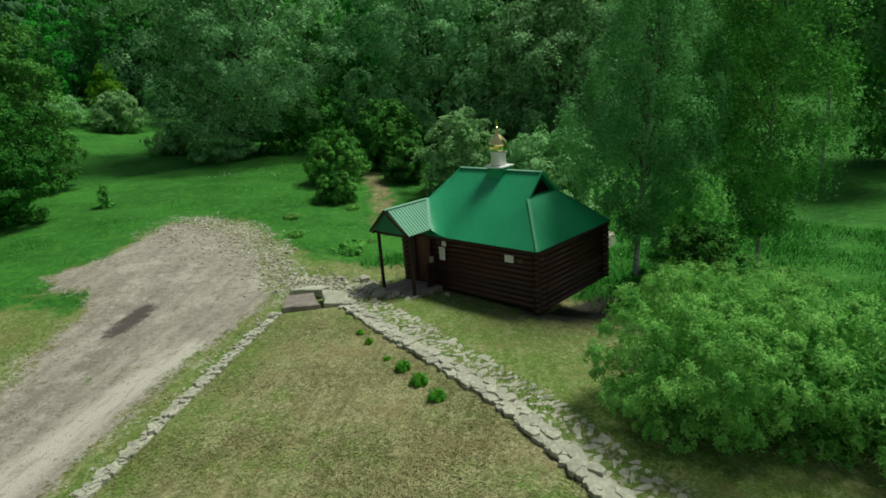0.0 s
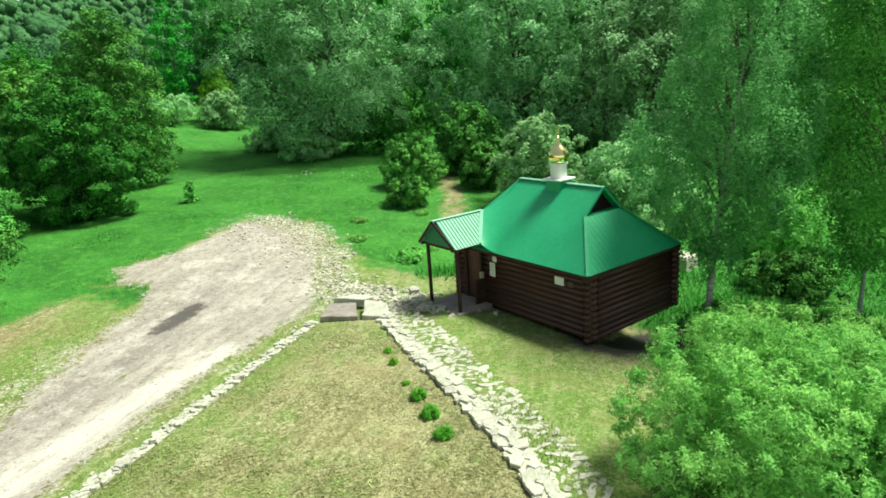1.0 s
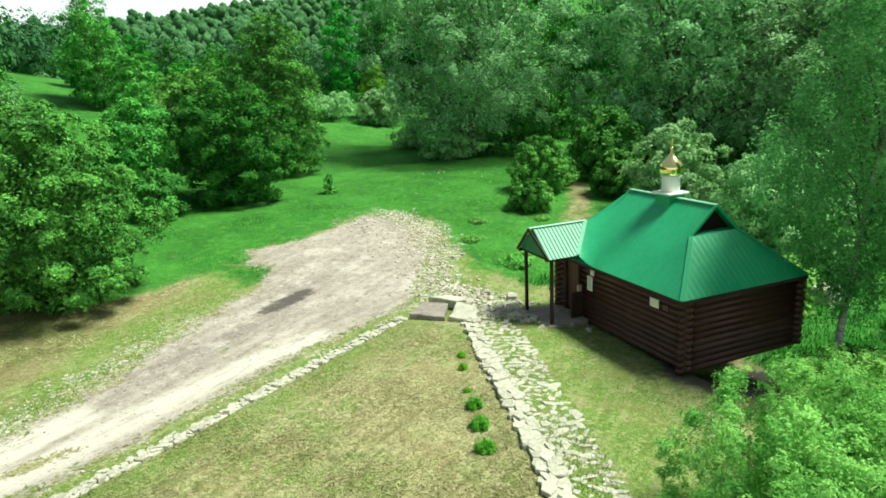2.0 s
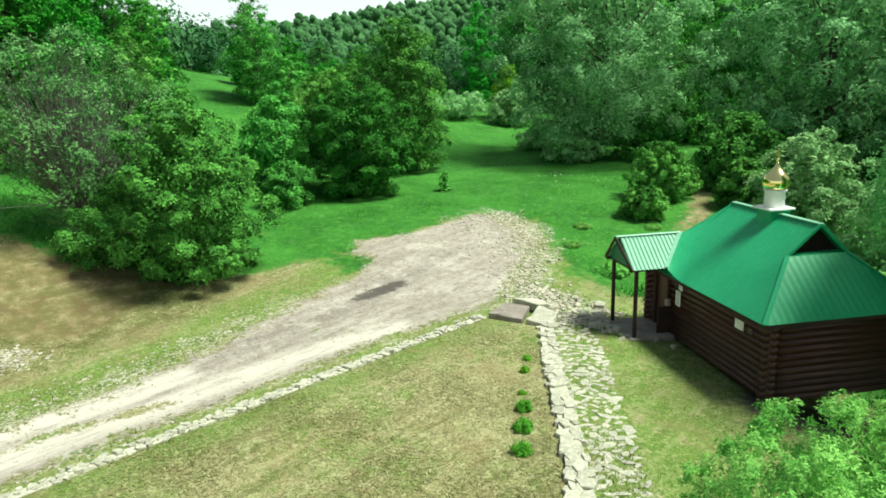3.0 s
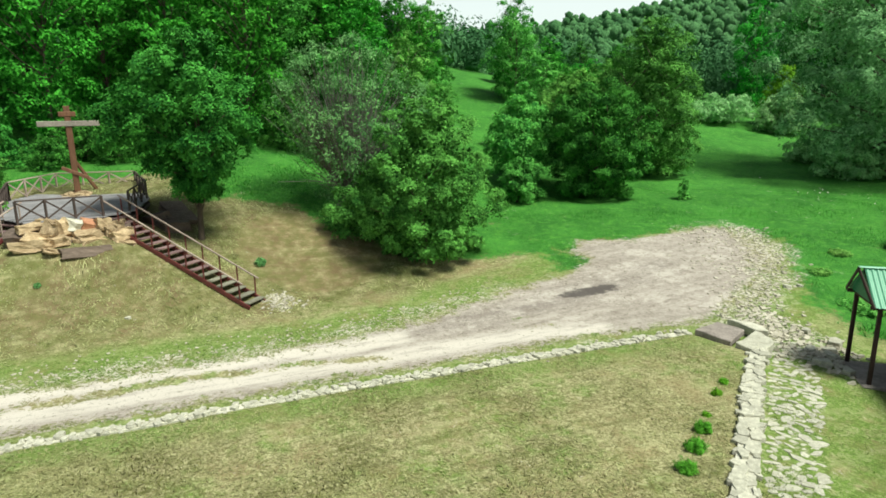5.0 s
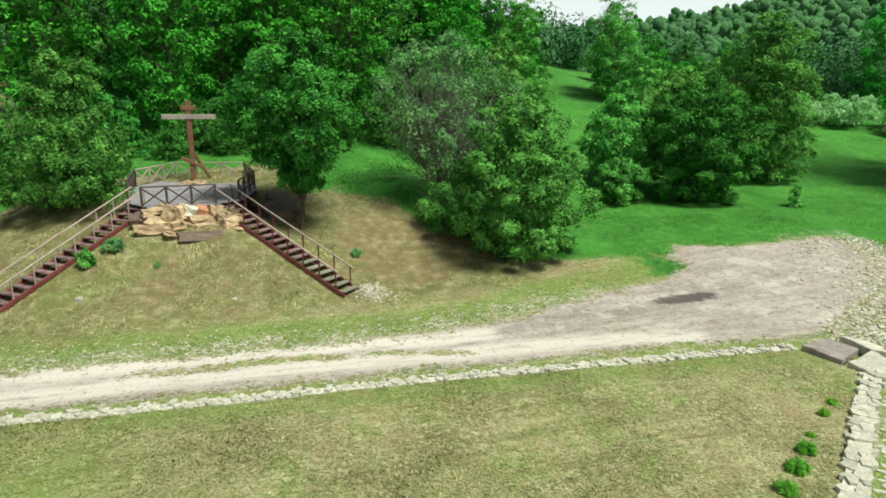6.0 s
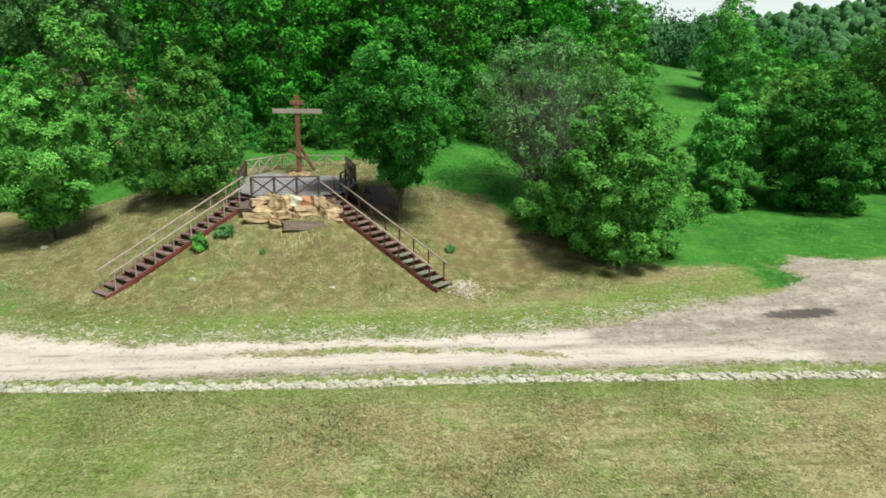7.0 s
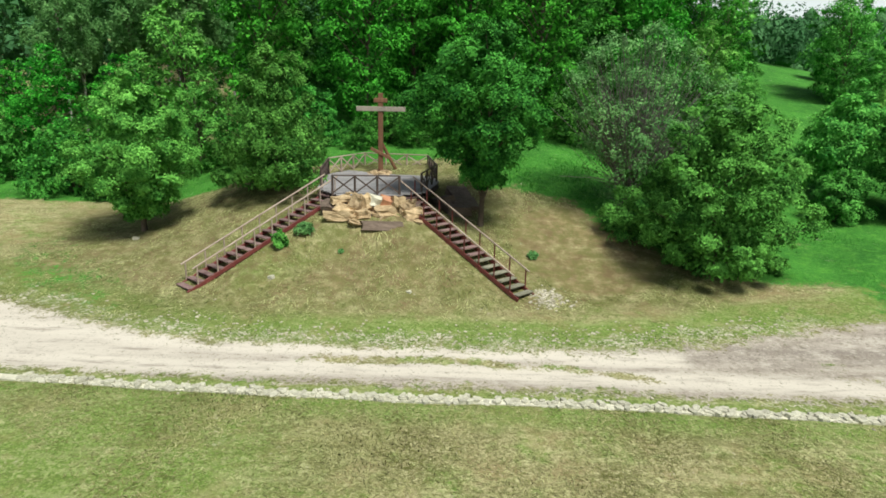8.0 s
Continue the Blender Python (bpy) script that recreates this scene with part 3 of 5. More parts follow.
# ---- plants ----
def leaf_mesh(name, centre, size, rng, material, up=0.35, long=1.6, normal=None, simple=False):
    """Leaves as small folded diamonds round the given points."""
    n = len(centre)
    nrm = rng.normal(size=(n, 3)) * 0.8
    nrm[:, 2] += up
    if normal is not None:
        nrm += normal
    nrm /= np.linalg.norm(nrm, axis=1)[:, None]
    a = np.cross(nrm, rng.normal(size=(n, 3)))
    a /= np.linalg.norm(a, axis=1)[:, None] + 1e-9
    b = np.cross(nrm, a)
    sz = (size * rng.uniform(0.6, 1.3, n))[:, None]
    corners = [centre - a * sz * long / 2, centre - b * sz / 2 - nrm * sz * 0.12, centre + a * sz * long / 2, centre + b * sz / 2 - nrm * sz * 0.12]
    if simple:
        corners = [centre - a * sz * long / 2 - b * sz * 0.45, centre - a * sz * long / 2 + b * sz * 0.45, centre + a * sz * long / 2]
    q = len(corners)
    pts = np.stack(corners, 1).reshape(-1, 3)
    me = bpy.data.meshes.new(name)
    me.vertices.add(q * n)
    me.vertices.foreach_set("co", pts.ravel().astype(np.float32))
    me.loops.add(q * n)
    me.loops.foreach_set("vertex_index", np.arange(q * n, dtype=np.int32))
    me.polygons.add(n)
    me.polygons.foreach_set("loop_start", np.arange(0, q * n, q, dtype=np.int32))
    me.update(calc_edges=True)
    me.materials.append(material)
    return me


def limb(bm, pts, r0, r1, sides=7):
    """A bent, tapering branch."""
    rings = []
    for i, p in enumerate(pts):
        p = Vector(p)
        d = (Vector(pts[min(i + 1, len(pts) - 1)]) - Vector(pts[max(i - 1, 0)])).normalized()
        q = d.to_track_quat("Z", "Y").to_matrix()
        r = r0 + (r1 - r0) * i / (len(pts) - 1)
        rings.append([bm.verts.new(p + q @ Vector((r * math.cos(2 * math.pi * k / sides), r * math.sin(2 * math.pi * k / sides), 0))) for k in range(sides)])
    for lo, hi in zip(rings, rings[1:]):
        for k in range(sides):
            bm.faces.new((lo[k], lo[(k + 1) % sides], hi[(k + 1) % sides], hi[k]))
    bm.faces.new(rings[-1])


ROUND = ((0, 0.55), (0.2, 0.9), (0.45, 1.0), (0.7, 0.86), (0.88, 0.58), (1, 0.16))
SKIRT = ((0, 0.86), (0.15, 0.97), (0.4, 1.0), (0.65, 0.88), (0.87, 0.58), (1, 0.18))
OVAL = ((0, 0.2), (0.12, 0.5), (0.3, 0.92), (0.42, 1.0), (0.65, 0.74), (0.85, 0.42), (1, 0.08))
CONE = ((0, 0.8), (0.14, 1.0), (0.35, 0.9), (0.6, 0.62), (0.82, 0.34), (1, 0.06))
STANDARD = ((0, 0.12), (0.15, 0.42), (0.34, 0.9), (0.5, 1.0), (0.68, 0.78), (0.85, 0.5), (1, 0.1))
FOUNTAIN = ((0, 0.3), (0.2, 0.55), (0.45, 0.95), (0.65, 1.0), (0.85, 0.7), (1, 0.2))
CROWN = ((0, 0.6), (0.25, 0.9), (0.5, 1.0), (0.72, 0.85), (0.9, 0.55), (1, 0.15))


def plant(name, label, category, x, y, seed, tall, wide, low=0.12, boughs=60, sprays=20, leaves=26, leaf=0.08, leafmat=None, bark=None, stems=1, girth=0.14, shape=CROWN,
          size=1.0, droop=0.0, upright=0.0, group="", twigs=0, long=1.6, fill=0.14, ragged=0.22, flat=0.62, lean=(0, 0)):
    """A tree or shrub: tapered stem and limbs carrying boughs, each bough a heap of leafy sprays, with gaps between the boughs."""
    rng = np.random.default_rng(seed)
    ob = thing(name, pose(x, y, height(x, y) - 0.05), label, category, group)
    hs, rs = [p[0] for p in shape], [p[1] for p in shape]
    half, base, span = np.array([wide, wide]) / 2, tall * low, tall * (1 - low)
    area = 2 * math.pi * half.mean() * 0.75 * span + math.pi * half.mean() ** 2 * 0.4
    rb0 = size * 1.08 * math.sqrt(area / (boughs * math.pi))
    phase = rng.uniform(0, 6.28, 6)

    def outline(h, az):
        lump = 0.5 * np.sin(3 * az + 5 * h + phase[0]) + 0.5 * np.sin(2 * az - 7 * h + phase[1]) + 0.4 * np.sin(5 * az + 11 * h + phase[2])
        return np.interp(h, hs, rs) * (1 + ragged * lump)

    # boughs spread evenly over the crown, each as far as can be from its neighbours
    where, radii = [], []
    for k in range(boughs):
        h = rng.uniform(0, 1, 40)
        h = h[rng.random(40) < np.interp(h, hs, rs) ** 0.7 + 0.12][:9]
        az = rng.uniform(0, 2 * np.pi, len(h))
        f = np.where(rng.random(len(h)) < 0.82, rng.uniform(0.8, 1.0, len(h)), rng.uniform(0.25, 0.75, len(h)))
        r = rb0 * rng.uniform(0.65, 1.3) * (0.75 + 0.25 * np.interp(h, hs, rs))
        q = outline(h, az) * f
        reach = np.maximum(half[None, :] - 0.8 * r[:, None], 0.35 * half[None, :])
        cand = np.stack([reach[:, 0] * q * np.cos(az) + lean[0] * h, reach[:, 1] * q * np.sin(az) + lean[1] * h, base + 0.35 * r + (span - 1.15 * r * flat) * h], -1)
        best = 0
        if where:
            gap = np.linalg.norm(cand[:, None, :] - np.array(where)[None], axis=2) - 0.5 * np.array(radii)[None]
            best = int(np.argmax(gap.min(1)))
        where.append(cand[best])
        radii.append(float(r[best]))
    lc, lr = np.array(where), np.array(radii)
    n = boughs * sprays
    which = np.repeat(np.arange(boughs), sprays)
    axis = np.stack([lean[0] * (lc[:, 2] - base) / span, lean[1] * (lc[:, 2] - base) / span, lc[:, 2] * 0 + base + 0.35 * span], -1)
    outward = lc - axis
    outward /= np.linalg.norm(outward, axis=1)[:, None] + 1e-6
    dd = rng.normal(size=(n, 3))
    dd += 0.75 * outward[which] + np.array([0, 0, 0.85])
    dd /= np.linalg.norm(dd, axis=1)[:, None]
    far = np.where(rng.random(n) < 0.82, rng.uniform(0.6, 1.0, n), rng.uniform(1.0, 1.38, n))
    cc = lc[which] + dd * np.array([1, 1, flat]) * (lr[which] * far)[:, None]
    sig = (0.2 * lr[which])[:, None, None]
    k = rng.normal(size=(n, leaves, 3)) * sig
    k -= 0.45 * (k * dd[:, None, :]).sum(2, keepdims=True) * dd[:, None, :]
    if droop:
        k[..., :2] *= 0.75
        k[..., 2] -= droop * lr[which][:, None] * rng.uniform(0, 1, (n, leaves)) * rng.uniform(0.4, 1.6, (n, 1))
    if upright:
        t = rng.uniform(0, 1, (n, leaves, 1))
        k = k * (1.1 - 0.7 * t) + t * (np.array([0, 0, 1.0]) + 0.5 * dd[:, None, :]) * upright * lr[which][:, None, None] * rng.uniform(0.4, 1.3, (n, 1, 1))
    pts = (cc[:, None, :] + k).reshape(-1, 3)
    nn = np.repeat(dd, leaves, 0) * (0.9 if droop > 0.5 else 2.4)
    scale = np.ones(len(pts))
    # shaded leaves inside the crown
    m = int(len(pts) * fill)
    h, az = rng.uniform(0, 0.95, m), rng.uniform(0, 2 * np.pi, m)
    q = outline(h, az) * np.sqrt(rng.uniform(0.02, 0.4, m))
    inner = np.stack([half[0] * q * np.cos(az) + lean[0] * h, half[1] * q * np.sin(az) + lean[1] * h, base + span * h * 0.93], -1)
    pts, nn = np.concatenate([pts, inner]), np.concatenate([nn, rng.normal(size=(m, 3))])
    scale = np.concatenate([scale, np.full(m, 1.8)])
    okay = pts[:, 2] > 0.05
    crown = new("crown", leaf_mesh("crown", pts[okay], leaf * scale[okay], rng, leafmat, 0.6, long, nn[okay], True))
    crown.parent = ob
    bm, work = bmesh.new(), bmesh.new()
    for j in range(stems):
        tip = rng.normal(size=2) * (0.05 if stems == 1 else 0.28) * tall * 0.4 + np.array(lean) * 0.6
        off = rng.normal(size=2) * (0 if stems == 1 else 0.08 * min(wide, 3))
        reach = tall * (0.86 if stems == 1 else 0.66)

        def stem_at(f):
            return np.array([off[0] + tip[0] * f * f + 0.03 * tall * math.sin(3 * f + j) * f, off[1] + tip[1] * f * f, reach * f])

        limb(bm, [stem_at(f) for f in (0, 0.12, 0.3, 0.5, 0.75, 1.0)], girth, girth * 0.15, 9)
        for i in rng.permutation(boughs)[: max(4, 26 // stems)]:
            f = min(0.9, max(0.12, (lc[i][2] - 0.3 * half[0]) / reach * 0.8))
            s = stem_at(f)
            mid = (s + lc[i]) / 2 + np.array([0, 0, 0.06 * tall * rng.uniform(-0.3, 0.8)])
            limb(work, [s, mid, lc[i]], girth * 0.34, girth * 0.07, 5)
        if stems > 1:
            part("stem", bm, bark or BARK, ob, smooth=True)
            bm = bmesh.new()
    if stems == 1:
        part("trunk", bm, bark or BARK, ob, smooth=True)
    part("branchwork", work, BARK if bark is BIRCH_BARK else bark or BARK, ob, smooth=True)
    if twigs:
        bm = bmesh.new()
        for _ in range(twigs):
            i = rng.integers(0, boughs)
            e = lc[i] + rng.normal(size=3) * lr[i] * 0.8
            s = lc[i] * np.array([0.4, 0.4, 0.5])
            limb(bm, [s, (s + e) / 2 + rng.normal(size=3) * 0.15, e], 0.022, 0.006, 3)
        part("bare_branch", bm, GREY_TWIG, ob, "bare grey twigs")
    return ob


def blades(name, n, xr, yr, key, tall, wide, material, seed, label, category, low=0.5, clear=(), lie=0.0):
    """Grass as thin upright blades over the ground where a zone is strong."""
    rng = np.random.default_rng(seed)
    x, y = rng.uniform(*xr, n), rng.uniform(*yr, n)
    z = zones(x, y)
    w = z[key] if key in z else np.where(inside(LAWN, x, y) > 0.2, 0.9, 0.0)
    keep = (w > low + rng.uniform(-0.25, 0.3, n)) & (z["road"] < 0.4) & (((z["lush"] < 0.45) & (z["bare"] < 0.6)) | (lie == 0))
    for px, py, r in clear:
        keep &= np.hypot(x - px, y - py) > r
    x, y = x[keep], y[keep]
    patchy = 0.6 + 0.5 * np.sin(0.9 * x + 1.7 * np.sin(0.5 * y)) * np.cos(0.8 * y + 0.6 * x)
    m = len(x)
    base = np.stack([x, y, land(x, y) - 0.02], -1)
    ang, h = rng.uniform(0, 2 * np.pi, m), tall * rng.uniform(0.5, 1.2, m) * patchy
    d = np.stack([np.cos(ang), np.sin(ang), 0 * ang], -1) * (wide * rng.uniform(0.6, 1.4, m))[:, None]
    tip = base + np.stack([rng.normal(size=m) * 0.35 * h, rng.normal(size=m) * 0.35 * h, h], -1)
    if lie:
        turn = ang + np.pi / 2
        tx, ty = x + np.cos(turn) * h * lie, y + np.sin(turn) * h * lie
        tip = np.stack([tx, ty, land(tx, ty) + rng.uniform(0.005, 0.03, m)], -1)
        base[:, 2] += rng.uniform(0.022, 0.045, m)
    pts = np.stack([base - d, base + d, tip], 1).reshape(-1, 3)
    me = bpy.data.meshes.new(name)
    me.vertices.add(3 * m)
    me.vertices.foreach_set("co", pts.ravel().astype(np.float32))
    me.loops.add(3 * m)
    me.loops.foreach_set("vertex_index", np.arange(3 * m, dtype=np.int32))
    me.polygons.add(m)
    me.polygons.foreach_set("loop_start", np.arange(0, 3 * m, 3, dtype=np.int32))
    me.update(calc_edges=True)
    me.materials.append(material)
    soft = rng.normal(size=(m, 3)) * 0.35 + np.array([0, 0, 1.0])
    me.normals_split_custom_set_from_vertices(np.repeat(soft / np.linalg.norm(soft, axis=1)[:, None], 3, 0))
    return tagged(new(name, me), label, category, kind="stuff")


# ---- the chapel ----
chapel = thing("chapel", pose(17.0, 13.95, 0, 0, 0, 1.8), "small dark log chapel with a green metal roof and golden dome", "chapel")
HW, HE, HY, EAVE, TOP = 2.40, 2.10, 3.20, 1.77, 3.77
WX, WY, FOOT = 2.0, 2.95, -0.30
NW, NY = 0.90, 1.86
NZ = EAVE + (HW - NW) * (TOP - EAVE) / HW
NE = HE - (NZ - EAVE) * HE / (TOP - EAVE)


def ribbed(o, u, v, length, reach, period=0.19, amp=0.003, thick=0.02, low=None):
    """A ribbed metal sheet from the eave point o along u, up the slope v as far as reach(u)."""
    bm = bmesh.new()
    o, u, v = Vector(o), Vector(u).normalized(), Vector(v).normalized()
    nrm = u.cross(v)
    if nrm.z < 0:
        nrm = -nrm
    steps = sorted(set([round(i * period / 4, 4) for i in range(int(length / period * 4) + 1)] + [length]))
    prev = None
    for i, s in enumerate(steps):
        off = amp if i % 4 in (1, 2) else 0.0
        p = o + u * s + nrm * off + v * (low(s) if low else 0)
        q = o + u * s + nrm * off + v * max(reach(s), 0.002)
        cur = (bm.verts.new(p), bm.verts.new(q))
        if prev:
            bm.faces.new((prev[0], cur[0], cur[1], prev[1]))
        prev = cur
    bmesh.ops.recalc_face_normals(bm, faces=bm.faces)
    bmesh.ops.solidify(bm, geom=bm.faces[:], thickness=thick)
    return bm


for side, over, notch in ((-1, HW, NW), (1, HE, NE)):
    full, part_way = math.hypot(over, TOP - EAVE), math.hypot(over - notch, NZ - EAVE)
    part("roof_slope", ribbed((side * over, -HY, EAVE), (0, 1, 0), (-side * over, 0, TOP - EAVE), 2 * HY, lambda s: np.interp(s, [0, HY - NY, HY - 1.80, HY + 1.80, HY + NY, 2 * HY], [0, part_way, full, full, part_way, 0])), ROOF, chapel)
    part("fascia", box(bmesh.new(), (side * (over - 0.02), 0, EAVE - 0.06), (0.03, 2 * HY, 0.09)), DARK_WOOD, chapel)
for side in (-1, 1):
    hipv = Vector((0, -side * (HY - NY), NZ - EAVE))
    part("roof_hip", ribbed((-HW, side * HY, EAVE), (1, 0, 0), hipv, HW + HE, lambda s: np.interp(s, [0, HW - NW, HW + NE, HW + HE], [0, hipv.length, hipv.length, 0]), amp=0.005), ROOF, chapel)
    bm = bmesh.new()
    f = bm.faces.new([bm.verts.new(p) for p in ((-NW, side * 1.6, NZ - 0.05), (NE, side * 1.6, NZ - 0.05), (0, side * 1.6, TOP - 0.04))])
    bmesh.ops.solidify(bm, geom=[f], thickness=0.04)
    part("gablet_board", bm, DARK_WOOD, chapel, "dark boarded gablet")
    part("gablet_sill", box(bmesh.new(), ((NE - NW) / 2, side * 1.73, NZ - 0.01), (NE + NW, 0.3, 0.03)), ROOF, chapel)
    for over, notch in ((-HW, -NW), (HE, NE)):
        part("hip_cap", bar(bmesh.new(), (over, side * HY, EAVE + 0.015), (notch, side * NY, NZ + 0.02), 0.11, 0.03, 0.008), ROOF, chapel)
        part("verge_trim", bar(bmesh.new(), (notch, side * (NY + 0.005), NZ), (0, side * 1.815, TOP), 0.05, 0.09, 0.008), ROOF, chapel)
    part("fascia", box(bmesh.new(), ((HE - HW) / 2, side * (HY - 0.02), EAVE - 0.06), (HW + HE - 0.08, 0.03, 0.09)), DARK_WOOD, chapel)
part("ridge_cap", bar(bmesh.new(), (0, -1.83, TOP + 0.015), (0, 1.83, TOP + 0.015), 0.15, 0.04, 0.012), ROOF_TRIM, chapel)
part("soffit", box(bmesh.new(), ((HE - HW) / 2, 0, EAVE - 0.10), (HW + HE - 0.1, 2 * HY - 0.1, 0.03)), DARK_WOOD, chapel)

# walls of round logs, the door opening in the west wall
LOG_R = 0.098
LOG_N = 12
DOOR_Y = (1.70, 2.50)


def log_piece(length, material):
    bm = bmesh.new()
    bmesh.ops.create_cone(bm, cap_ends=True, segments=10, radius1=LOG_R, radius2=LOG_R * 0.96, depth=length, matrix=Matrix.Rotation(radians(90), 4, "X"))
    me = bpy.data.meshes.new("log")
    bm.to_mesh(me)
    bm.free()
    me.materials.append(material)
    me.shade_smooth()
    return me


def log_wall(name, runs, along_y, at, raise_by):
    z0, z1 = FOOT + 0.05 + raise_by, EAVE - 0.08
    bm = bmesh.new()
    for a, b in runs:
        c, w = (a + b) / 2, b - a - 0.05
        box(bm, (at, c, (z0 + z1) / 2) if along_y else (c, at, (z0 + z1) / 2), (0.10, w, z1 - z0) if along_y else (w, 0.10, z1 - z0))
    wall = part(name, bm, DARK_WOOD, chapel)
    for a, b in runs:
        # the five lowest logs take the weathered tone with light painted in
        fresh, worn = log_piece(b - a, LOG), log_piece(b - a, LOG_WORN_LIT)
        for i in range(LOG_N):
            z = FOOT + LOG_R + raise_by + i * 0.182
            if z > EAVE - 0.08:
                continue
            ob = new("log", worn if i < 5 else fresh)
            ob.parent = wall
            c = (a + b) / 2
            ob.matrix_basis = pose(at, c, z) if along_y else pose(c, at, z, 0, 0, 90)


log_wall("log_wall_west", [(-WY - 0.22, DOOR_Y[0]), (DOOR_Y[1], WY + 0.22)], True, -WX, 0.0)
log_wall("log_wall_east", [(-WY - 0.22, WY + 0.22)], True, WX, 0.0)
log_wall("log_wall_south", [(-WX - 0.22, WX + 0.22)], False, -WY, -0.09)
log_wall("log_wall_north", [(-WX - 0.22, WX + 0.22)], False, WY, 0.09)
part("floor_frame", box(bmesh.new(), (0, 0, FOOT + 0.02), (2 * WX - 0.1, 2 * WY - 0.1, 0.12)), DARK_WOOD, chapel)
part("ceiling_boards", box(bmesh.new(), (0, 0, EAVE - 0.18), (2 * WX - 0.1, 2 * WY - 0.1, 0.04)), DARK_WOOD, chapel)
# dark box added so the void below the floor looks black
part("foundation", box(bmesh.new(), (-0.3, 0.9, FOOT - 0.95), (2 * WX - 1.2, 2 * WY - 2.4, 1.95), bevel=0.05), DARK_WOOD, chapel, "dark box added to deepen the shade under the floor")
door = part("door", box(bmesh.new(), (-WX, (DOOR_Y[0] + DOOR_Y[1]) / 2, 0.72), (0.06, 0.78, 1.78), bevel=0.01), PLANK, chapel, "dark red-brown plank door")
for i in range(5):
    part("door_plank", box(bmesh.new(), (-WX - 0.04, DOOR_Y[0] + 0.1 + i * 0.15, 0.72), (0.02, 0.14, 1.76), bevel=0.005), PLANK, door)
part("door_handle", rod(bmesh.new(), (-WX - 0.09, DOOR_Y[0] + 0.12, 0.62), (-WX - 0.09, DOOR_Y[0] + 0.12, 0.8), 0.012), RAIL_DARK, door)
for y in DOOR_Y:
    part("door_jamb", box(bmesh.new(), (-WX - 0.02, y, 0.70), (0.24, 0.09, 1.95), bevel=0.01), DARK_WOOD, chapel)
part("door_lintel", box(bmesh.new(), (-WX - 0.02, sum(DOOR_Y) / 2, 1.63), (0.22, 0.72, 0.1), bevel=0.01), DARK_WOOD, chapel)
part("side_panel", box(bmesh.new(), (-WX - 0.27, 1.58, 0.18), (0.46, 0.08, 0.95), bevel=0.01), DARK_WOOD, chapel, "dark boarded side panel by the door")
part("letter_box", box(bmesh.new(), (-WX - 0.17, 1.60, 0.78), (0.14, 0.12, 0.22), bevel=0.015), RAIL, chapel, "pale wooden box on the panel")

# notices pinned to the west wall
for y, z, w, h, bars in ((1.10, 1.06, 0.27, 0.48, 6), (0.98, 1.44, 0.20, 0.19, 2), (-1.88, 1.30, 0.36, 0.25, 0)):
    board = part("notice", box(bmesh.new(), (-WX - 0.115, y, z), (0.014, w, h), bevel=0.003), PAPER, chapel, "white paper notice")
    for i in range(bars):
        part("print_bar", box(bmesh.new(), (-WX - 0.124, y, z + h * 0.36 - i * h * 0.14), (0.004, w * (0.72 - 0.1 * (i % 3)), h * 0.035)), INK, board)
part("plaque", box(bmesh.new(), (-WX - 0.11, -2.32, 1.28), (0.02, 0.2, 0.16), bevel=0.004), RAIL_DARK, chapel, "small dark plaque")
part("plaque", box(bmesh.new(), (-WX - 0.11, 1.22, 1.44), (0.02, 0.13, 0.17), bevel=0.004), RAIL_DARK, chapel, "small dark plaque")

# cupola on the ridge
cupola = part("cupola_base", box(bmesh.new(), (0, 0, TOP - 0.10), (0.60, 0.60, 0.52), bevel=0.01), ROOF, chapel, "green metal box astride the ridge")
part("base_plate", box(bmesh.new(), (0, 0, TOP + 0.14), (0.78, 0.78, 0.06), bevel=0.015), WHITE, cupola, "white square plate")
part("drum", lathe(bmesh.new(), [(0.27, TOP + 0.17), (0.265, TOP + 0.6), (0.30, TOP + 0.62), (0.30, TOP + 0.66)], 28), WHITE, cupola, "white cylindrical drum", True)
onion = [(0.24, 0.66), (0.31, 0.70), (0.355, 0.80), (0.36, 0.90), (0.325, 1.01), (0.25, 1.11), (0.16, 1.20), (0.085, 1.28), (0.045, 1.36), (0.025, 1.44)]
part("dome", lathe(bmesh.new(), [(r, TOP + z) for r, z in onion], 32), GOLD, cupola, "polished golden onion dome", True)
bm = bmesh.new()
bmesh.ops.create_icosphere(bm, subdivisions=2, radius=0.05, matrix=Matrix.Translation((0, 0, TOP + 1.47)))
rod(bm, (0, 0, TOP + 1.44), (0, 0, TOP + 1.78), 0.014)
bar(bm, (0, -0.1, TOP + 1.66), (0, 0.1, TOP + 1.66), 0.022)
bar(bm, (0, -0.05, TOP + 1.72), (0, 0.05, TOP + 1.72), 0.02)
bar(bm, (0, -0.06, TOP + 1.57), (0, 0.06, TOP + 1.60), 0.02)
part("finial", bm, GOLD, cupola, "small golden cross finial")

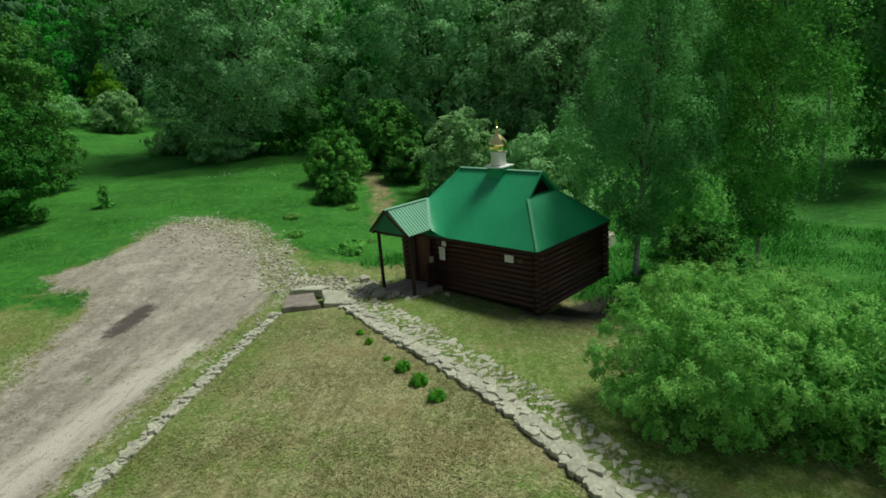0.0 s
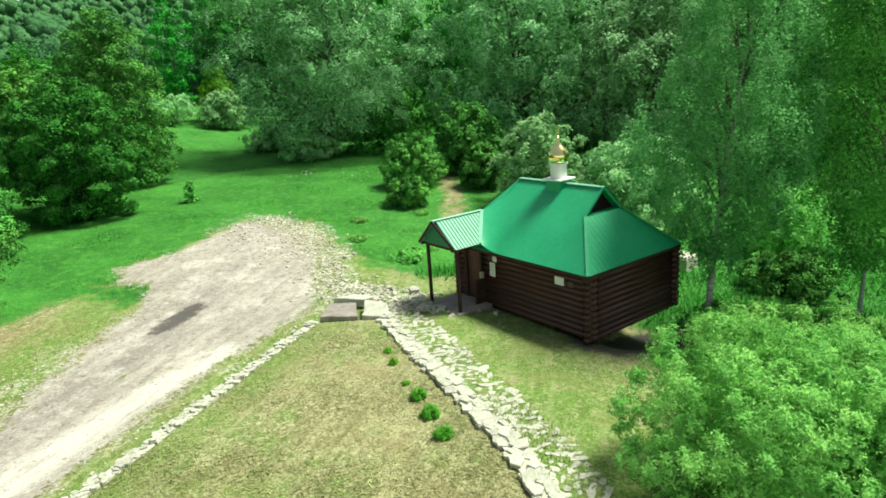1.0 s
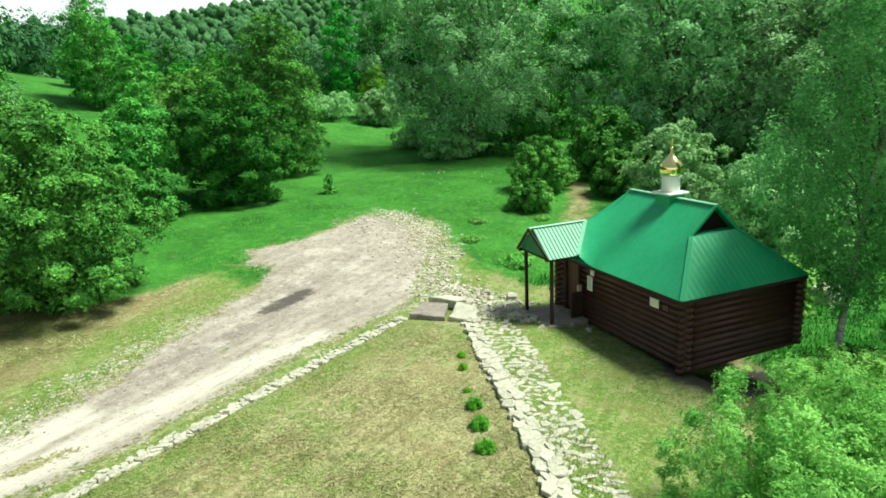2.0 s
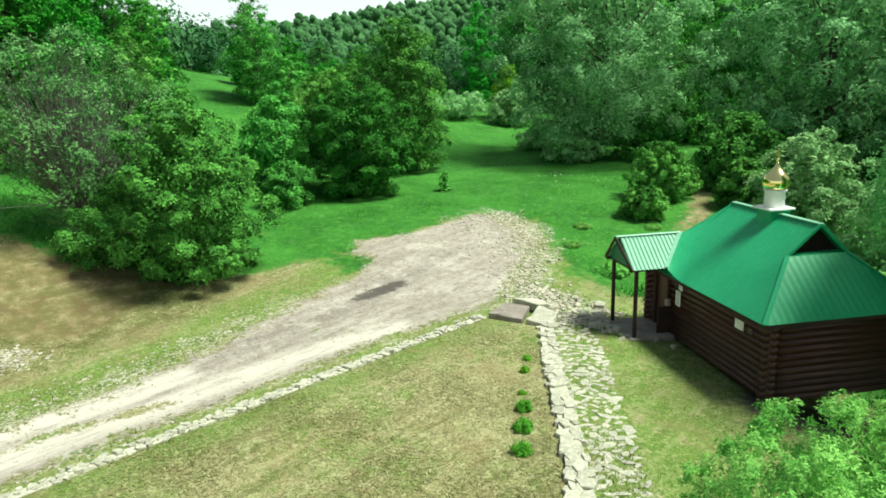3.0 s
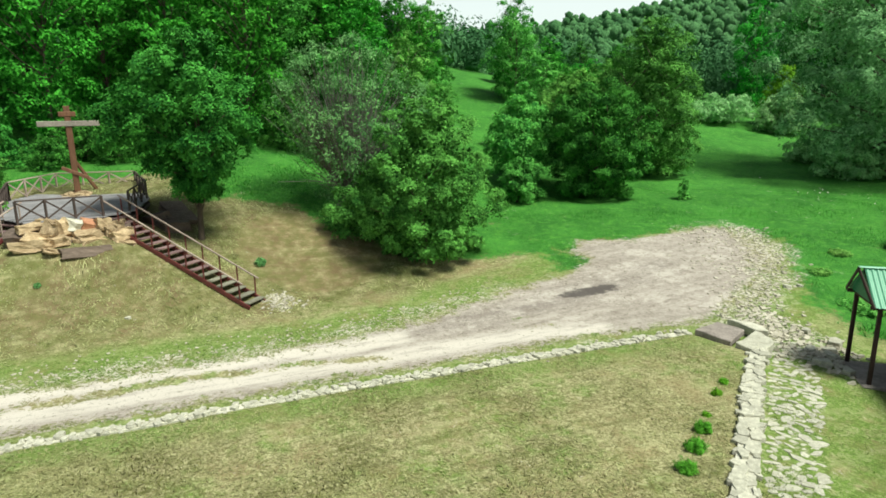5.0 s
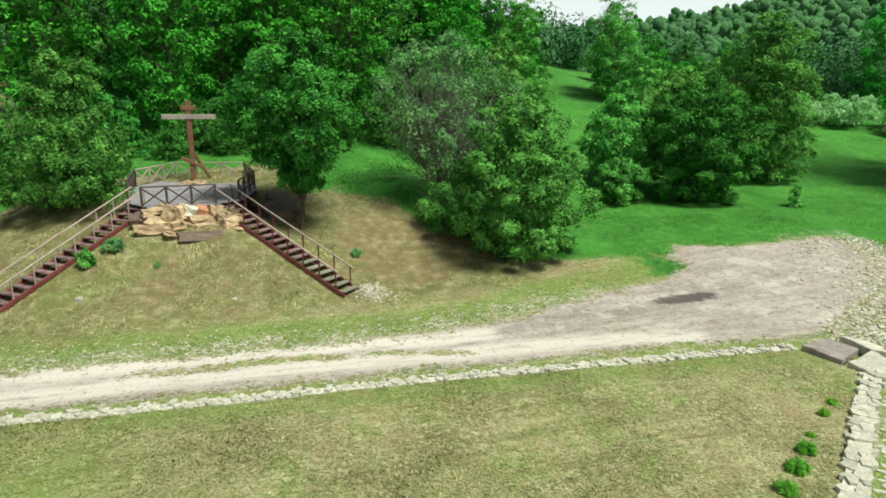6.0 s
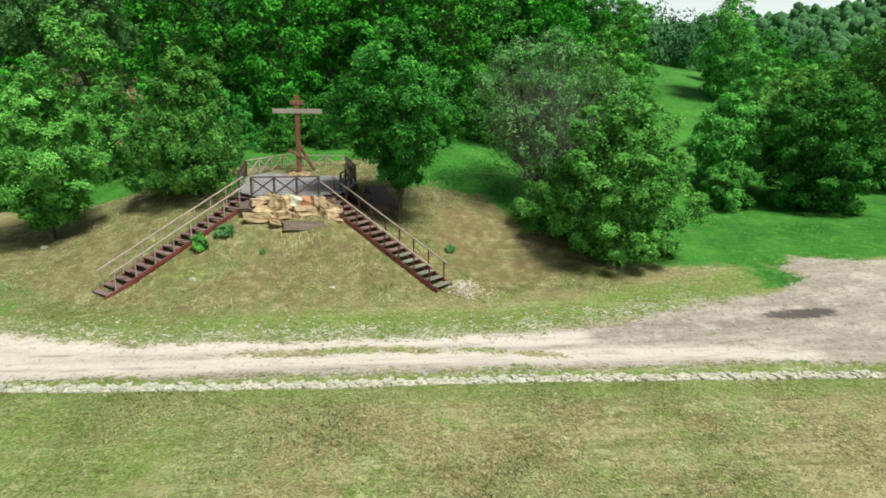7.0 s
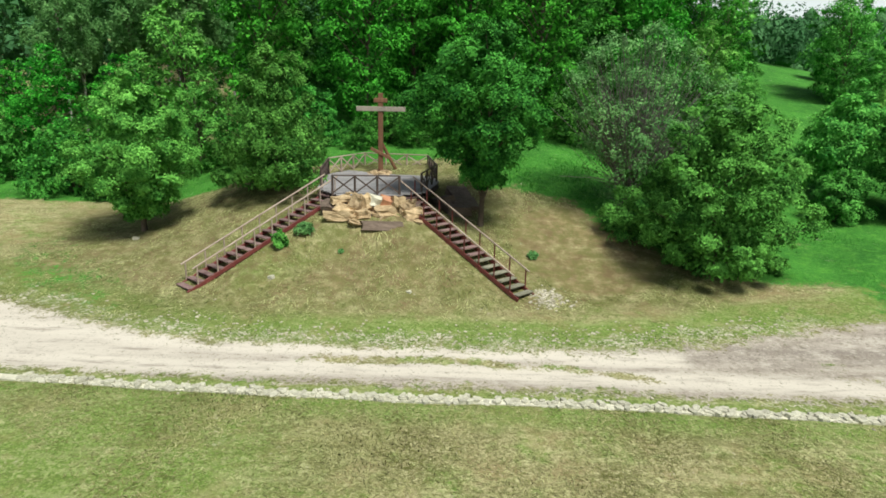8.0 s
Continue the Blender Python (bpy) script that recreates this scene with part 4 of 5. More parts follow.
# porch in front of the door
PX0, PX1, PYC, PHALF, PZ, PE = -3.68, -1.25, 2.22, 0.98, 2.84, 2.0
pv = math.hypot(PHALF, PZ - PE)
VALLEY_LOW, VALLEY_TOP = -2.46, -1.52
for side in (-1, 1):
    v = Vector((0, -side * PHALF, PZ - PE))
    part("porch_roof_slope", ribbed((PX0 + 0.14, PYC + side * PHALF, PE), (1, 0, 0), v, VALLEY_TOP - PX0 - 0.14, lambda s: pv, 0.13, 0.022, 0.015,
                                    low=lambda s: np.clip((s + PX0 + 0.14 - VALLEY_LOW) / (VALLEY_TOP - VALLEY_LOW), 0, 0.995) * pv), PORCH_ROOF, chapel, "ribbed pale green porch roof")
    low, top = Vector((VALLEY_LOW, PYC + side * PHALF, PE + 0.012)), Vector((VALLEY_TOP, PYC, PZ + 0.012))
    # the main slope sweeps down in a hollow curve to meet the porch roof
    eave = Vector((-HW, 0.55, EAVE + 0.008)) if side < 0 else Vector((-HW + 0.1, HY - 0.02, EAVE + 0.09))
    ridge, bends = Vector((0, 1.82, TOP + 0.008)), []
    for bx, by in ((-HW + 0.02, low.y + 0.45 * (eave.y - low.y)), (-0.93, 1.95)):
        bends.append(Vector((bx, by, EAVE + 0.008 + (HW + bx) * (TOP - EAVE) / HW)))
    bm, grid = bmesh.new(), []
    for a in np.linspace(0, 1, 15):
        w = ((1 - a) ** 2, 2 * a * (1 - a), a * a)
        hi, lo = top * w[0] + bends[1] * w[1] + ridge * w[2], low * w[0] + bends[0] * w[1] + eave * w[2]
        grid.append([bm.verts.new(lo.lerp(hi, b)) for b in np.linspace(0, 1, 7)])
    for one, two in zip(grid, grid[1:]):
        for k in range(6):
            bm.faces.new((one[k], two[k], two[k + 1], one[k + 1]))
    bmesh.ops.recalc_face_normals(bm, faces=bm.faces)
    bmesh.ops.solidify(bm, geom=bm.faces[:], thickness=0.012)
    part("saddle_sheet", bm, ROOF, chapel)
    part("valley_flashing", bar(bmesh.new(), low + Vector((-0.02, 0, 0.02)), top + Vector((-0.02, side * 0.04, 0.02)), 0.12, 0.02), ROOF_TRIM, chapel, "pale flashing strip")
    part("porch_verge", bar(bmesh.new(), (PX0 + 0.13, PYC + side * (PHALF + 0.02), PE - 0.03), (PX0, PYC, PZ - 0.02), 0.04, 0.10, 0.008), DARK_WOOD, chapel)
    part("porch_plate", bar(bmesh.new(), (PX0 + 0.1, PYC + side * 0.83, PE - 0.03), (-WX + 0.1, PYC + side * 0.83, PE - 0.03), 0.08, 0.1, 0.008), DARK_WOOD, chapel)
    zb = -0.2
    part("porch_post", bar(bmesh.new(), (-3.33, PYC + side * 0.80, zb - 0.1), (-3.33, PYC + side * 0.80, PE - 0.05), 0.10, 0.10, 0.012), DARK_WOOD, chapel)
part("porch_ridge", bar(bmesh.new(), (PX0, PYC, PZ + 0.02), (VALLEY_TOP, PYC, PZ + 0.02), 0.13, 0.035, 0.01), ROOF_TRIM, chapel)
part("porch_tie", bar(bmesh.new(), (-3.33, PYC - 0.86, PE - 0.08), (-3.33, PYC + 0.86, PE - 0.08), 0.08, 0.10, 0.008), DARK_WOOD, chapel)
bm = bmesh.new()
f = bm.faces.new([bm.verts.new(p) for p in ((PX0 + 0.22, PYC - 0.85, PE), (PX0 + 0.22, PYC + 0.85, PE), (PX0 + 0.1, PYC, PZ - 0.06))])
bmesh.ops.solidify(bm, geom=[f], thickness=0.03)
part("porch_gable", bm, ROOF, chapel, "green sheeted gable end")
part("porch_floor", box(bmesh.new(), (-2.78, PYC - 0.05, -0.33), (1.5, 1.85, 0.26), bevel=0.03), CONCRETE, chapel, "worn concrete porch slab")

# ---- the look-out with the cross ----
DECK_Z = 3.15
DECK_RIM = [spot(d, s) for d, s in ((25.9, -1.75), (25.9, 0.75), (26.6, 1.9), (29.5, 2.75), (33.2, 2.6), (34.0, -0.9), (31.5, -2.7), (27.5, -2.75))]


def up_slope(x, y):
    """The deck climbs a little towards its back."""
    d = (x - EYE_END[0]) * AWAY[0] + (y - EYE_END[1]) * AWAY[1]
    return DECK_Z + 0.03 * (d - 25.9)


platform = thing("viewing_platform", Matrix(), "grey boarded viewing platform with dark timber railings", "platform")
bm = bmesh.new()
f = bm.faces.new([bm.verts.new((x, y, up_slope(x, y) - 0.17)) for x, y in DECK_RIM])
bmesh.ops.recalc_face_normals(bm, faces=[f])
bmesh.ops.solidify(bm, geom=[f], thickness=0.14)
part("deck_frame", bm, RAIL_DARK, platform)
rim = np.array(DECK_RIM)
for i in range(33):
    d = 26.0 + i * 0.245
    ss = []
    for (ax, ay), (bx, by) in zip(DECK_RIM, DECK_RIM[1:] + DECK_RIM[:1]):
        da = (ax - EYE_END[0]) * AWAY[0] + (ay - EYE_END[1]) * AWAY[1] - d
        db = (bx - EYE_END[0]) * AWAY[0] + (by - EYE_END[1]) * AWAY[1] - d
        if da * db < 0:
            k = da / (da - db)
            qx, qy = ax + (bx - ax) * k, ay + (by - ay) * k
            ss.append((qx - EYE_END[0]) * ASIDE[0] + (qy - EYE_END[1]) * ASIDE[1])
    if len(ss) > 1:
        a, b = spot(d, min(ss) - 0.03), spot(d, max(ss) + 0.03)
        part("deck_board", bar(bmesh.new(), (*a, up_slope(*a) + 0.004), (*b, up_slope(*b) + 0.004), 0.225, 0.035), DECK, platform)


def fence(corners, tall=0.82, gap=None, dark=True):
    """Railing with posts, a top rail and crossed braces between the posts."""
    mat = RAIL_DARK if dark else RAIL
    for (ax, ay), (bx, by) in zip(corners, corners[1:]):
        n = max(1, round(math.hypot(bx - ax, by - ay) / 1.0))
        for i in range(n):
            p = Vector((ax + (bx - ax) * i / n, ay + (by - ay) * i / n, 0))
            q = Vector((ax + (bx - ax) * (i + 1) / n, ay + (by - ay) * (i + 1) / n, 0))
            p.z, q.z = up_slope(p.x, p.y), up_slope(q.x, q.y)
            hi = Vector((0, 0, tall))
            part("rail_post", bar(bmesh.new(), p - Vector((0, 0, 0.1)), p + hi, 0.075, 0.075, 0.008), mat, platform)
            part("top_rail", bar(bmesh.new(), p + hi, q + hi, 0.07, 0.05, 0.008), RAIL if not dark else RAIL_DARK, platform)
            part("brace", bar(bmesh.new(), p + Vector((0, 0, 0.08)), q + hi * 0.95, 0.035, 0.06), mat, platform)
            part("brace", bar(bmesh.new(), p + hi * 0.95, q + Vector((0, 0, 0.08)), 0.03, 0.06), mat, platform)
    x, y = corners[-1]
    part("rail_post", bar(bmesh.new(), (x, y, up_slope(x, y) - 0.1), (x, y, up_slope(x, y) + tall), 0.075, 0.075, 0.008), mat, platform)


fence([spot(26.0, -2.0), spot(25.95, 0.78)])
fence([spot(26.7, 1.75), spot(29.5, 2.65), spot(33.1, 2.5)])
fence([spot(33.1, 2.5), spot(33.9, -0.85), spot(31.5, -2.6)], dark=False)
fence([spot(31.5, -2.6), spot(28.0, -2.65)], dark=True)


def staircase(label, foot, head, width, steps, rail):
    """A steel-strung outdoor stair with board treads and a hand rail on both sides."""
    foot, head = Vector(foot), Vector(head)
    run = head - foot
    side = Vector((run.y, -run.x, 0)).normalized() * width / 2
    ob = thing("outdoor_stairs", Matrix(), label, "stairs", "stairs up to the platform")
    for s in (-1, 1):
        part("stringer", bar(bmesh.new(), foot + side * s + Vector((0, 0, -0.10)), head + side * s + Vector((0, 0, -0.12)), 0.06, 0.16, 0.008), RED_STEEL, ob, "dark red painted steel stringer")
        part("hand_rail", bar(bmesh.new(), foot + run * 0.035 + side * s + Vector((0, 0, rail)), head + side * s + Vector((0, 0, rail + 0.08)), 0.06, 0.05, 0.01), RAIL, ob, "pale weathered wooden hand rail")
        for i in range(9):
            p = foot + run * (0.06 + i * 0.115) + side * s
            part("baluster", bar(bmesh.new(), p - Vector((0, 0, 0.06)), p + Vector((0, 0, rail)), 0.04, 0.04), RED_STEEL if run.x < -4 else RAIL, ob)
        for i in range(1, 4):
            p = foot + run * (i * 0.27) + side * s
            g = height(p.x, p.y)
            if p.z - 0.15 > g:
                part("prop", bar(bmesh.new(), (p.x, p.y, g - 0.15), (p.x, p.y, p.z - 0.12), 0.07, 0.07), RED_STEEL, ob)
    flat = Vector((run.x, run.y, 0)).normalized()
    for i in range(steps):
        c = foot + run * ((i + 0.35) / steps)
        part("tread", bar(bmesh.new(), c + side * 1.02, c - side * 1.02, 0.27, 0.045, 0.006), TREAD_GREY if i < 6 and run.x < -4 else TREAD, ob)
    return ob


staircase("dark red steel stairs, weathered treads, pale rubble at the foot", *STAIRS[0], 0.86, 17, 0.66)
staircase("dark red steel stairs with board treads beside a shrub", *STAIRS[1], 0.86, 17, 0.66)

cx, cy = spot(32.0, 0.0)
cz = 7.22 - 32.0 * 0.1205
cross = thing("wooden_cross", pose(cx, cy, cz, 0, 0, math.degrees(math.atan2(ASIDE[1], ASIDE[0])) - 4), "tall brown wooden orthodox cross with a weathered crossbar", "cross")
part("upright", box(bmesh.new(), (0, 0, 1.9), (0.25, 0.2, 4.15), bevel=0.02), CROSS_WOOD, cross)
part("crossbar", box(bmesh.new(), (0.02, -0.06, 3.2), (2.45, 0.16, 0.24), bevel=0.02), CROSS_GREY, cross, "weathered grey-brown crossbar")
part("upper_bar", box(bmesh.new(), (0, -0.06, 3.62), (0.68, 0.12, 0.22), bevel=0.02), CROSS_WOOD, cross)
part("foot_bar", bar(bmesh.new(), (-0.5, -0.1, 1.25), (0.5, -0.1, 0.75), 0.1, 0.16, 0.02), CROSS_WOOD, cross, "slanted foot bar")
part("back_brace", bar(bmesh.new(), (0.0, 0.1, 1.6), (0.75, 0.6, 0.1), 0.12, 0.14, 0.02), CROSS_WOOD, cross)

ROCKS = [rock_mesh("stone", i + 1, SANDSTONE, 0.29) for i in range(6)]
random.seed(31)
PALE_ROCK = rock_mesh("stone", 12, STONE, 0.24)
RED_ROCK = rock_mesh("stone", 9, RED_STONE, 0.12)
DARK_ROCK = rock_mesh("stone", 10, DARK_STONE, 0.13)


def boulder(d, s, z, sx, sy, sz, turn, k=0, mesh=None, label="large pale sandstone block in the pile below the platform"):
    x, y = spot(d, s)
    ob = new("boulder", mesh or ROCKS[k % 6])
    ob.matrix_world = pose(x, y, z, random.uniform(-24, 24), random.uniform(-18, 18) * min(1, 0.6 / sx), 46 + turn) @ Matrix.Diagonal((sx, sy, sz, 1))
    return tagged(ob, label, "rock", "stone pile under the platform")


prng = random.Random(8)
PILE = ((25.67, -1.65, 2.88, 0.73, 0.36), (25.59, -0.97, 2.8, 0.48, 0.6), (25.61, -0.57, 2.8, 0.46, 0.62), (25.75, -0.22, 2.85, 0.59, 0.46), (25.57, 0.69, 2.8, 0.55, 0.42), (25.34, 0.21, 2.58, 1.0, 0.36),
        (25.43, 0.91, 2.66, 0.4, 0.4), (25.33, -1.45, 2.56, 0.85, 0.38), (25.08, -0.7, 2.33, 0.8, 0.4), (25.03, 0.34, 2.29, 1.08, 0.5), (25.06, -1.59, 2.31, 1.14, 0.36), (24.87, -1.01, 2.12, 0.6, 0.22),
        (25.17, 1.25, 2.42, 0.74, 0.4), (24.78, 1.39, 2.06, 0.73, 0.46), (25.71, -1.27, 2.88, 0.34, 0.36), (25.5, 1.22, 2.73, 0.5, 0.4))
for i, (d, s, z, w, tall) in enumerate(PILE):
    boulder(d + 0.15 + prng.uniform(-0.12, 0.12), s, z + 0.08, w * prng.uniform(0.95, 1.12), 0.75, tall * prng.uniform(0.95, 1.12), prng.uniform(-24, 24), i, PALE_ROCK if i == 3 else None, "pale tan sandstone block in the pile below the platform")
boulder(25.71, 0.23, 2.86, 0.6, 0.6, 0.5, 12, mesh=RED_ROCK, label="reddish sandstone block in the pile below the platform")
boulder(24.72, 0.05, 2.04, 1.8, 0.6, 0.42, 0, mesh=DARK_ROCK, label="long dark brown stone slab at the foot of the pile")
# darker backing stones that show in the gaps between the blocks
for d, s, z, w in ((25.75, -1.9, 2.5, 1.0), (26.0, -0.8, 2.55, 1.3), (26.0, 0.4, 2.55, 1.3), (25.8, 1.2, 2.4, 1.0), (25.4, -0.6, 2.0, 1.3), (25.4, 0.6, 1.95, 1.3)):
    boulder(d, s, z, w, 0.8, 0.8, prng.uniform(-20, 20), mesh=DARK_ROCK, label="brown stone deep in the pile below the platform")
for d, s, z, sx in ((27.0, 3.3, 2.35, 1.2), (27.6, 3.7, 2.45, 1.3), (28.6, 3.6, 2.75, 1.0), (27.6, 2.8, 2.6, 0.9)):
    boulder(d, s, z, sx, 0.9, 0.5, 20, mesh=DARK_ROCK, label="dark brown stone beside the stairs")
mound = thing("stone_mound", pose(cx, cy, cz - 0.05), "heap of pale stones round the foot of the cross", "stones")
for i in range(16):
    a = i * 2.4
    r = 0.25 + 0.028 * i
    ob = new("stone", ROCKS[i % 6])
    ob.parent = mound
    ob.matrix_basis = pose(r * math.cos(a), r * math.sin(a), 0.08 - 0.012 * i, 10 * math.sin(i), 8 * math.cos(3 * i), 50 * i) @ Matrix.Diagonal((0.32, 0.3, 0.26, 1))


# ---- stone wall, kerb, slabs and path ----
FLAGS = [flag_mesh("stone", 20 + i, STONE, 5 + i % 3) for i in range(12)]
rng = random.Random(5)


def along(line, step):
    """Places every step metres along a line, with the direction there."""
    out, left = [], 0.0
    for a, b in zip(line, line[1:]):
        d = math.hypot(b[0] - a[0], b[1] - a[1])
        s = left
        while s < d:
            out.append((a[0] + (b[0] - a[0]) * s / d, a[1] + (b[1] - a[1]) * s / d, math.atan2(b[1] - a[1], b[0] - a[0])))
            s += step
        left = s - d
    return out


def course(parent, line, step, offs, size, z, sway, mesh=FLAGS):
    for off, (lo, hi), wid in offs:
        k = 0.0
        for x, y, a in along(line, step):
            if rng.random() < 0.04:
                continue
            o, e = off + rng.uniform(-0.05, 0.05), rng.uniform(-0.5, 0.5) * step
            px, py = x - math.sin(a) * o + math.cos(a) * e, y + math.cos(a) * o + math.sin(a) * e
            ob = new("stone", rng.choice(mesh))
            ob.parent = parent
            ob.matrix_basis = pose(px, py, z(px, py) + rng.uniform(-0.025, 0.025), rng.uniform(-4, 4), rng.uniform(-4, 4), math.degrees(a) + rng.uniform(-sway, sway)) @ Matrix.Diagonal((rng.uniform(lo, hi), wid * rng.uniform(0.85, 1.2), size * rng.uniform(0.9, 1.1), 1))


wall = tagged(part("stone_wall", bmesh.new(), STONE), "low dry-laid pale limestone wall edging the lawn", "wall", kind="structure")
bm = bmesh.new()
for (ax, ay), (bx, by) in zip(WALL, WALL[1:]):
    bar(bm, (ax, ay, 0.14), (bx, by, 0.14), 0.40, 0.40)
bm.to_mesh(wall.data)
bm.free()
course(wall, WALL, 0.34, [(0.11, (0.28, 0.52), 0.27), (-0.11, (0.26, 0.5), 0.27)], 0.10, lambda x, y: 0.335, 25)
course(wall, WALL, 0.5, [(0.2, (0.14, 0.32), 0.16), (-0.2, (0.14, 0.32), 0.16), (0.02, (0.2, 0.3), 0.2)], 0.10, lambda x, y: 0.31, 60)
kerb = tagged(part("kerb", bmesh.new(), STONE), "irregular pale limestone kerb between lawn and track", "kerb", kind="structure")
bm = bmesh.new()
for (ax, ay), (bx, by) in zip(CURB, CURB[1:]):
    bar(bm, (ax, ay, 0.165), (bx, by, 0.165), 0.26, 0.22)
bm.to_mesh(kerb.data)
bm.free()
course(kerb, CURB[2:], 0.17, [(0.10, (0.1, 0.26), 0.15), (-0.09, (0.1, 0.28), 0.15), (0.0, (0.1, 0.28), 0.16)], 0.11, lambda x, y: 0.262 + 0.03 * math.sin(7 * x + 5 * y), 70)

path = tagged(part("stone_path", bmesh.new(), STONE), "uneven path of pale stones set in grass", "path", kind="structure")
bm = bmesh.new()
count, extra, taken = 0, bmesh.new(), []
for i in range(9000):
    t = rng.random()
    y = 3.0 + 14.6 * t
    xa = np.interp(y, [p[1] for p in WALL[::-1]], [p[0] for p in WALL[::-1]]) + 0.42
    xb = np.interp(y, [p[1] for p in PATH_EDGE[::-1]], [p[0] for p in PATH_EDGE[::-1]])
    f = rng.random()
    x = xa + (xb - xa) * f
    if 0.5 * noise.noise(Vector((x * 1.1, y * 0.9, 3.0))) + 0.2 * (f > 0.85) + 0.30 * math.sin(math.pi * f) < -0.07:
        continue
    if count < 560:
        if any((x - a) ** 2 + (y - b) ** 2 < 0.036 for a, b in taken):
            continue
        taken.append((x, y))
        ob = new("stone", rng.choice(FLAGS))
        ob.parent = path
        ob.matrix_basis = pose(x, y, height(x, y) - rng.uniform(0.02, 0.05), rng.uniform(-6, 6), rng.uniform(-6, 6), rng.uniform(-60, 60)) @ Matrix.Diagonal((rng.uniform(0.12, 0.42), rng.uniform(0.10, 0.24), 0.09, 1))
        count += 1
    else:
        s = rng.uniform(0.04, 0.12)
        bmesh.ops.create_cube(extra, size=1, matrix=pose(x, y, height(x, y), rng.uniform(-12, 12), rng.uniform(-12, 12), rng.uniform(0, 90)) @ Matrix.Diagonal((s * 1.5, s, s * 0.6, 1)))
    if count >= 560 and len(extra.verts) > 8 * 1600:
        break
bm.free()
small = part("small_stones", extra, STONE, path)
small["kind"] = "stuff"
for pts, z, mat, label in (([(9.35, 16.85), (10.15, 17.9), (10.85, 17.3), (10.25, 16.1)], 0.38, CONCRETE, "weathered grey concrete slab lying at the corner of the lawn"),
                           ([(10.5, 18.3), (11.3, 18.0), (11.55, 17.3), (11.2, 17.35)], 0.36, STONE, "pale limestone slab beside the concrete slab"),
                           ([(10.4, 16.0), (11.15, 17.2), (11.5, 16.4), (11.15, 15.7), (10.7, 15.55)], 0.40, STONE, "pale limestone slab at the end of the wall")):
    rough_edge = []
    for (ax, ay), (bx, by) in zip(pts, pts[1:] + pts[:1]):
        for k in range(4):
            rough_edge.append((ax + (bx - ax) * k / 4 + rng.uniform(-0.04, 0.04), ay + (by - ay) * k / 4 + rng.uniform(-0.04, 0.04)))
    bm = bmesh.new()
    f = bm.faces.new([bm.verts.new((x, y, z + 0.02 * math.sin(3 * x + y))) for x, y in rough_edge])
    bmesh.ops.recalc_face_normals(bm, faces=[f])
    if f.normal.z < 0:
        f.normal_flip()
    bmesh.ops.solidify(bm, geom=[f], thickness=0.3 if mat is STONE else 0.2)
    bmesh.ops.bevel(bm, geom=bm.edges[:], offset=0.02, segments=1, affect="EDGES")
    tagged(part("stone_slab" if mat is STONE else "concrete_slab", bm, mat), label, "slab")

# rubble: at the stair foot, along the track, round the porch
bm = bmesh.new()
for n, (px, py), r in ((120, (-5.0, 16.6), 0.75), (160, (12.2, 18.4), 1.6), (150, (13.0, 17.0), 1.1), (110, (13.6, 16.6), 0.8), (120, (11.4, 25.0), 1.8), (90, (11.0, 28.4), 1.4)):
    for _ in range(n):
        x, y = px + rng.gauss(0, r * 0.55), py + rng.gauss(0, r * 0.55)
        if 13.45 < x < 15.2 and 15.2 < y < 17.2:
            continue
        s = rng.uniform(0.03, 0.09 if n == 120 else 0.14 if py < 19 else 0.11)
        bmesh.ops.create_cube(bm, size=1, matrix=pose(x, y, height(x, y) + s * 0.1, rng.uniform(-25, 25), rng.uniform(-25, 25), rng.uniform(0, 90)) @ Matrix.Diagonal((s * 1.5, s, s * 0.7, 1)))
for x, y, a in along([(-14, 5.2), (-9.5, 7.6), (-4, 12.3), (0.5, 16.6), (2.6, 19.6)], 0.03):
    x, y, s = x + rng.gauss(-0.25, 0.6), y + rng.gauss(0.25, 0.6), rng.uniform(0.015, 0.055)
    bmesh.ops.create_cube(bm, size=1, matrix=pose(x, y, height(x, y) + 0.01, rng.uniform(-25, 25), rng.uniform(-25, 25), rng.uniform(0, 90)) @ Matrix.Diagonal((s * 1.4, s, s * 0.6, 1)))
for x, y, a in along([(-19, 4.0), (-14, 5.6), (-9.5, 7.8), (-4, 12.6), (0.5, 17.0), (2.6, 20.0)], 0.2):
    x, y, s = x + rng.gauss(-0.3, 0.42), y + rng.gauss(0.3, 0.42), rng.uniform(0.03, 0.085)
    bmesh.ops.create_cube(bm, size=1, matrix=pose(x, y, height(x, y) + 0.005, rng.uniform(-12, 12), rng.uniform(-12, 12), rng.uniform(0, 90)) @ Matrix.Diagonal((s * 1.5, s, s * 0.35, 1)))
for x, y, a in along(SPILL, 0.014):
    o, s = rng.gauss(0, 0.62), rng.uniform(0.03, 0.12)
    x, y = x - math.sin(a) * o, y + math.cos(a) * o
    bmesh.ops.create_cube(bm, size=1, matrix=pose(x, y, height(x, y) + 0.005, rng.uniform(-18, 18), rng.uniform(-18, 18), rng.uniform(0, 90)) @ Matrix.Diagonal((s * 1.5, s, s * 0.5, 1)))
for x, y, a in along(CURB[2:], 0.07):
    o, s = rng.gauss(0.45, 0.3), rng.uniform(0.025, 0.07)
    x, y = x - math.sin(a) * o, y + math.cos(a) * o
    bmesh.ops.create_cube(bm, size=1, matrix=pose(x, y, height(x, y) + 0.01, rng.uniform(-25, 25), rng.uniform(-25, 25), rng.uniform(0, 90)) @ Matrix.Diagonal((s * 1.4, s, s * 0.6, 1)))
tagged(part("rubble", bm, CRUMB), "scattered pale stone rubble along the track and path", "rubble", kind="stuff")
